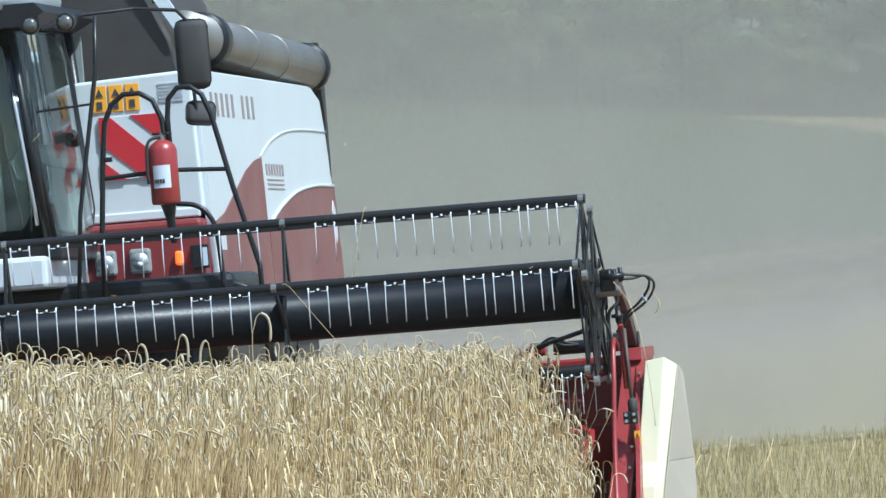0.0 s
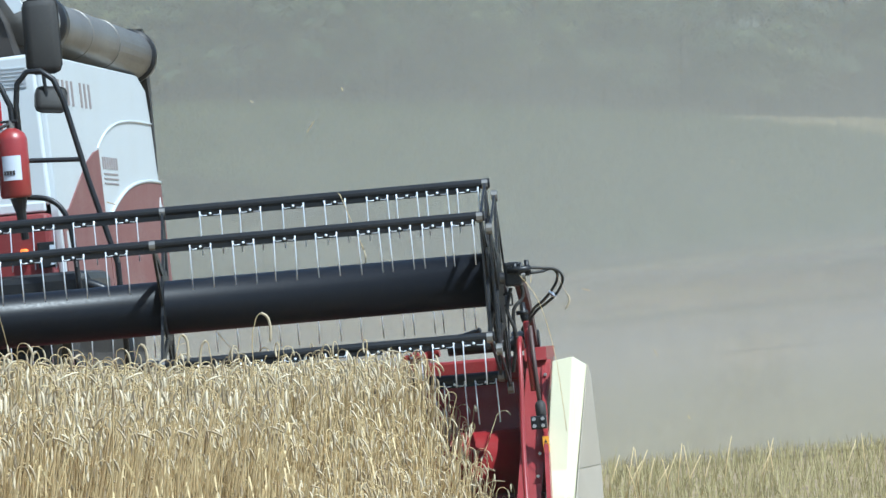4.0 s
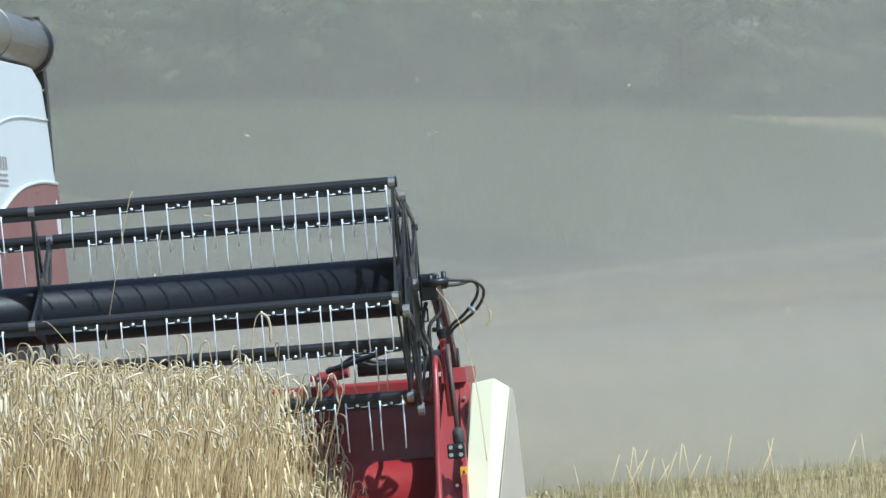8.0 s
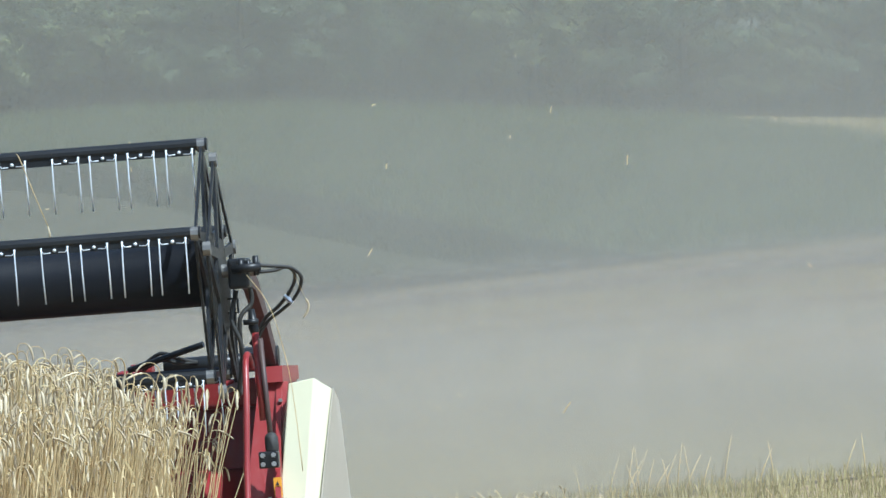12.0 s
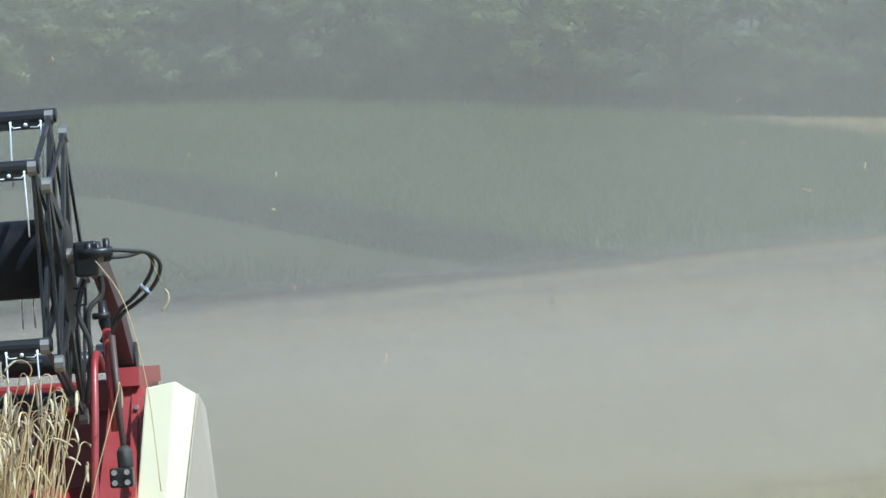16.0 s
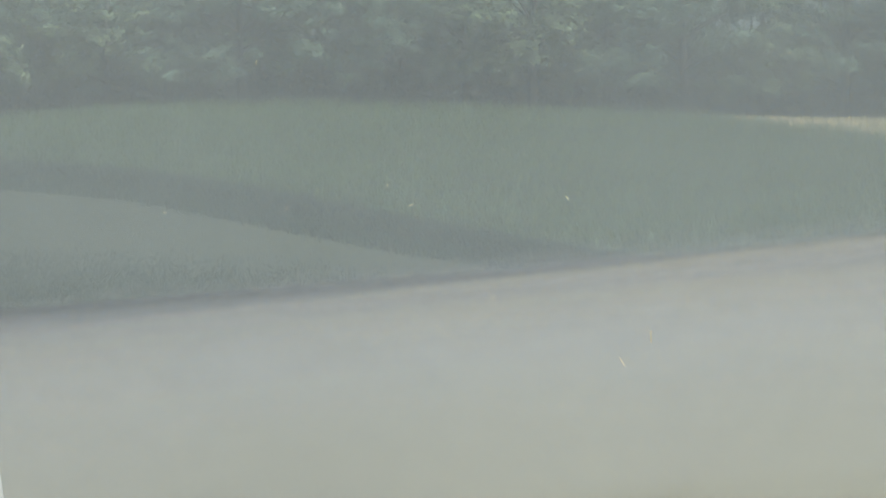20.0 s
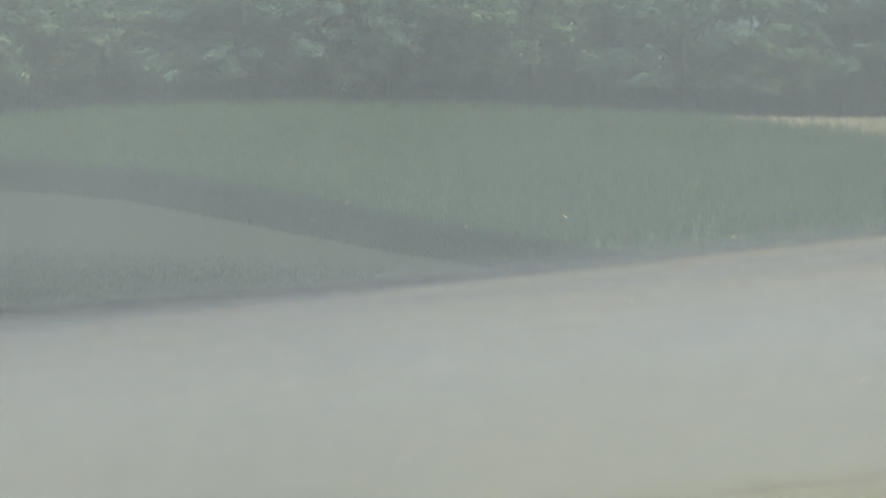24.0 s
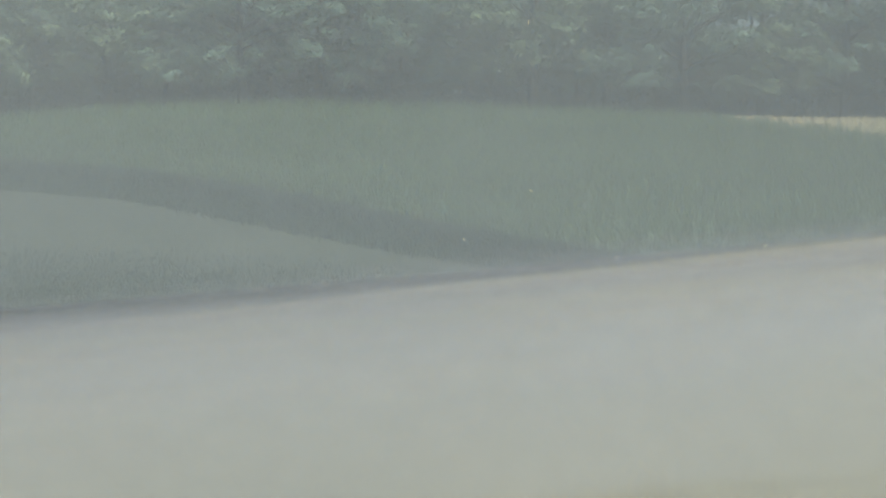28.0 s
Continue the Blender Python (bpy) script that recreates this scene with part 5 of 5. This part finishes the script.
def tree(seed, high, spread, leaf_mat, label):
    """A broadleaf tree: tapered trunk, limbs, and a crown of leaf clumps in uneven bunches down to near the ground."""
    r = random.Random(seed)
    g = np.random.default_rng(seed)
    root = tagged(new("tree"), label, "tree", "trees of the wood")
    bm = rod(B(), [(0, 0, -0.3), (0.05, 0, high * 0.2), (0.15, 0.1, high * 0.5), (0.1, 0.2, high * 0.85)], [0.28, 0.22, 0.15, 0.04], 9)
    part("trunk", bm, BARK, root, smooth=True)
    bm = B()
    bunches = []
    for k in range(54):
        a, z = r.random() * 6.283, high * (r.uniform(0.2, 0.95) if k % 4 == 1 else r.uniform(0.16, 0.52))
        wide = spread * (math.sin(math.pi * min(max(z / high * 0.8 + 0.18, 0.12), 0.97)) ** 0.6)
        d = wide * r.uniform(0.6, 1.0)
        tip = Vector((math.cos(a) * d, math.sin(a) * d, z))
        if k < 16:
            rod(bm, [(0.08, 0.1, z * 0.75), tuple(tip * 0.55 + Vector((0, 0, z * 0.38))), tuple(tip)], [0.07, 0.045, 0.015], 5)
        bunches.append((tip, r.uniform(0.55, 1.35)))
    part("limbs", bm, BARK, root, smooth=True)
    pos, nor = [], []
    for tip, size in bunches:
        c = int((420 if tip.z < 9.5 else 70) * size)
        p = g.normal(0, 1, (c, 3))
        p /= np.linalg.norm(p, axis=1)[:, None]
        p[:, 2] = np.where(p[:, 2] < -0.25, -p[:, 2], p[:, 2])      # leaves face the light, few underneath
        rad = size * (0.6 + 0.45 * g.random(c)) * (1 + 0.35 * np.sin(p[:, 0] * 5 + p[:, 2] * 4 + size * 9))
        q = np.array(tip) + p * rad[:, None] * np.array([1.0, 1.0, 0.7])
        pos.append(q)
        nor.append(p + np.array([0, 0, 0.35]) + g.normal(0, 0.28, (c, 3)))
    pos, nor = np.concatenate(pos), np.concatenate(nor)
    nor /= np.linalg.norm(nor, axis=1)[:, None]
    n = len(pos)
    t = np.cross(nor, g.normal(0, 1, (n, 3)))
    t /= np.linalg.norm(t, axis=1)[:, None]
    b = np.cross(nor, t)
    s = g.uniform(0.06, 0.135, n)[:, None]
    v = np.stack([pos - t * s, pos + b * s * 0.55, pos + t * s * 1.1, pos - b * s * 0.55], 1)
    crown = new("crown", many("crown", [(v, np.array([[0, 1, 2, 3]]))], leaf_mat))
    crown.parent = root
    return root


def wood():
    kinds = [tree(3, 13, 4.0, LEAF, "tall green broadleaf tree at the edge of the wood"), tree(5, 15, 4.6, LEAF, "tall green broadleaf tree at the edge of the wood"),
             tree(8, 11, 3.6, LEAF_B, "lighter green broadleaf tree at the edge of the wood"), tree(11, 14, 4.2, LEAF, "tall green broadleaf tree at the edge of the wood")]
    r = random.Random(21)
    first = set()
    for row, (y, gap) in enumerate(((456, 4.3), (464, 4.8))):
        x = -37 + row * 1.7
        while x < 38:
            k = r.randrange(4)
            px, py = x + r.uniform(-0.8, 0.8), y + r.uniform(-2, 2)
            m = pose(px, py, float(ground_z(px, py)) - 0.1, 0, 0, r.uniform(0, 360))
            if k in first:
                ob = copy_thing(kinds[k], m)
            else:
                first.add(k)
                ob = kinds[k]
                ob.matrix_basis = m
            s = r.uniform(0.85, 1.2)
            ob.scale = (s, s, s * r.uniform(0.9, 1.1))
            x += gap
    for k in range(4):
        if k not in first:
            kinds[k].matrix_basis = pose(-42 - 4 * k, 470, float(ground_z(-42, 470)))


wood()


def undergrowth(name, y0, y1, top, count, mat, label):
    """A belt of leafy shrubs along the wood, its top uneven."""
    g = np.random.default_rng(91)
    x, y = g.uniform(-45, 45, count), g.uniform(y0, y1, count)
    crest = top * (0.65 + 0.35 * np.sin(x * 0.9) * np.sin(x * 0.37 + 1) + 0.2 * np.sin(x * 2.3))
    z = ground_z(x, y) + crest * g.random(count) ** 0.8
    pos = np.stack([x, y, z], -1)
    t = g.normal(0, 1, (count, 3))
    t /= np.linalg.norm(t, axis=1)[:, None]
    u = np.cross(t, g.normal(0, 1, (count, 3)))
    u /= np.linalg.norm(u, axis=1)[:, None]
    s = g.uniform(0.10, 0.24, count)[:, None]
    v = np.stack([pos - t * s, pos + u * s * 0.6, pos + t * s, pos - u * s * 0.6], 1)
    return tagged(new(name, many(name, [(v, np.array([[0, 1, 2, 3]]))], mat)), label, "shrubs", kind="stuff")


# These belts are coloured dark to give the shade below and behind the crowns.
undergrowth("undergrowth", 457, 466, 3.4, 26000, SHADE_LEAF, "shrubs under the trees of the wood, shade put into their dark green")
undergrowth("undergrowth", 466, 480, 6.5, 45000, SHADE_LEAF, "shrubs under the trees of the wood, shade put into their dark green")
undergrowth("far_woods", 470, 484, 16, 60000, SHADE_LEAF, "depth of the wood behind its front trees, shade put into its dark green")


def build_chaff():
    """Bits of straw blown about in the dust."""
    r = random.Random(77)
    kinds = []
    for k in range(5):
        long = r.uniform(0.02, 0.07)
        bm = rod(B(), smooth_path([(-long / 2, 0, 0), (-long / 6, 0, r.uniform(0, 0.006)), (long / 6, 0, r.uniform(0, 0.006)), (long / 2, 0, 0)]), r.uniform(0.0015, 0.003), 4)
        kinds.append(finish("flying_straw", bm, STALK))
    made = []
    for k in range(44):
        ob = tagged(new("flying_straw", kinds[k % 5]), "short bit of straw blown about in the dust", "straw", "flying straw")
        y = r.uniform(36, 56)
        half = y * 0.0568
        start = Vector((r.uniform(-half, half) - 4, y, 2.05 + r.uniform(-1.7, 0.9) * half * 0.5))
        way = Vector((r.uniform(0.2, 0.7), r.uniform(-0.2, 0.3), r.uniform(-0.04, 0.02)))
        if k % 2:
            start.x += 8 * way.x - 2
        turn = [r.uniform(0, 360) for _ in range(3)]
        spin = [r.uniform(-50, 50) for _ in range(3)]
        rows = []
        for i in range(29):
            p = start + way * i + Vector((0.25 * math.sin(i * 0.9 + k), 0, 0.12 * math.sin(i * 1.3 + 2 * k)))
            p.z = max(p.z, float(ground_z(p.x, p.y)) + 0.02)
            rows.append((i, pose(*p, *[a + b * i for a, b in zip(turn, spin)])))
        ob.matrix_basis = rows[0][1]
        made.append((ob, rows))
    return made


chaff = build_chaff()


def hub_z(t):
    """The reel is raised a little on its arms in the first seconds."""
    return HUB[1] + float(np.interp(t, (0, 3, 8, 28), (-0.06, -0.02, 0.02, 0.02)))


def motions():
    """All that moves: the machine over the field, its reel and wheels, the crop that it cuts, the dust."""
    walk(combine, [(r[0], pose(*r[1:])) for r in ROWS])
    step = 0.125
    times = [k * step for k in range(int(28 / step) + 1)]
    walk(reel, [(t, pose(0, HUB[0], hub_z(t), turned(t) - PHASE, 0, 0)) for t in times])
    for ring in rings:
        walk(ring, [(t, pose(0, HUB[0] + 0.03, hub_z(t) - 0.067, turned(t) - PHASE, 0, 0)) for t in times])
    for k, bat in enumerate(bats):
        rows = []
        for t in times:
            a = radians(PHASE + 72 * k - turned(t))
            rows.append((t, pose(0, HUB[0] + REEL_R * math.sin(a), hub_z(t) + REEL_R * math.cos(a))))
        walk(bat, rows)
    for wheel, wr, wx, wy in wheels:
        walk(wheel, [(t, pose(wx, wy, wr + 0.03, math.degrees((ROWS[0][2] - at_time(t)[1]) / wr), 0, 0)) for t in [0.5 * k for k in range(57)]])
    for ob, t, m in crop:
        if t is None:
            continue
        flat = m @ pose(0, 0.25, -0.06, -86, 0, 0)
        rows = [(0, m)]
        if t > 0.6:
            rows.append((t - 0.45, m))
        if t > 0.3:
            rows.append((t - 0.1, m @ pose(0, 0.02, -0.02, -12, 0, 0)))
        rows += [(t + 0.35, flat), (max(28.0, t + 0.5), flat)]
        walk(ob, rows)
    for ob, x, y, turn in tall_ears:
        m = pose(x, y, float(ground_z(x, y)), 0, 0, turn)
        reach = next(0.05 * k for k in range(600) if at_time(0.05 * k)[1] - 0.2 < y)
        flat = pose(x, y, float(ground_z(x, y)) + 0.02, -88, 0, 0) @ pose(0, 0, 0, 0, 0, turn)
        walk(ob, [(0, m), (reach - 0.3, m), (reach + 0.4, flat), (28, flat)])
    for ob, rows in chaff:
        walk(ob, rows)
    for ob, come, tilt, speed in DUST:
        rise = math.tan(radians(tilt)) * speed
        walk(ob, [(t, pose(t * speed, y, float(ground_z(0, y)) + rise * t, 0, -tilt, 0)) for t, y in come])


motions()
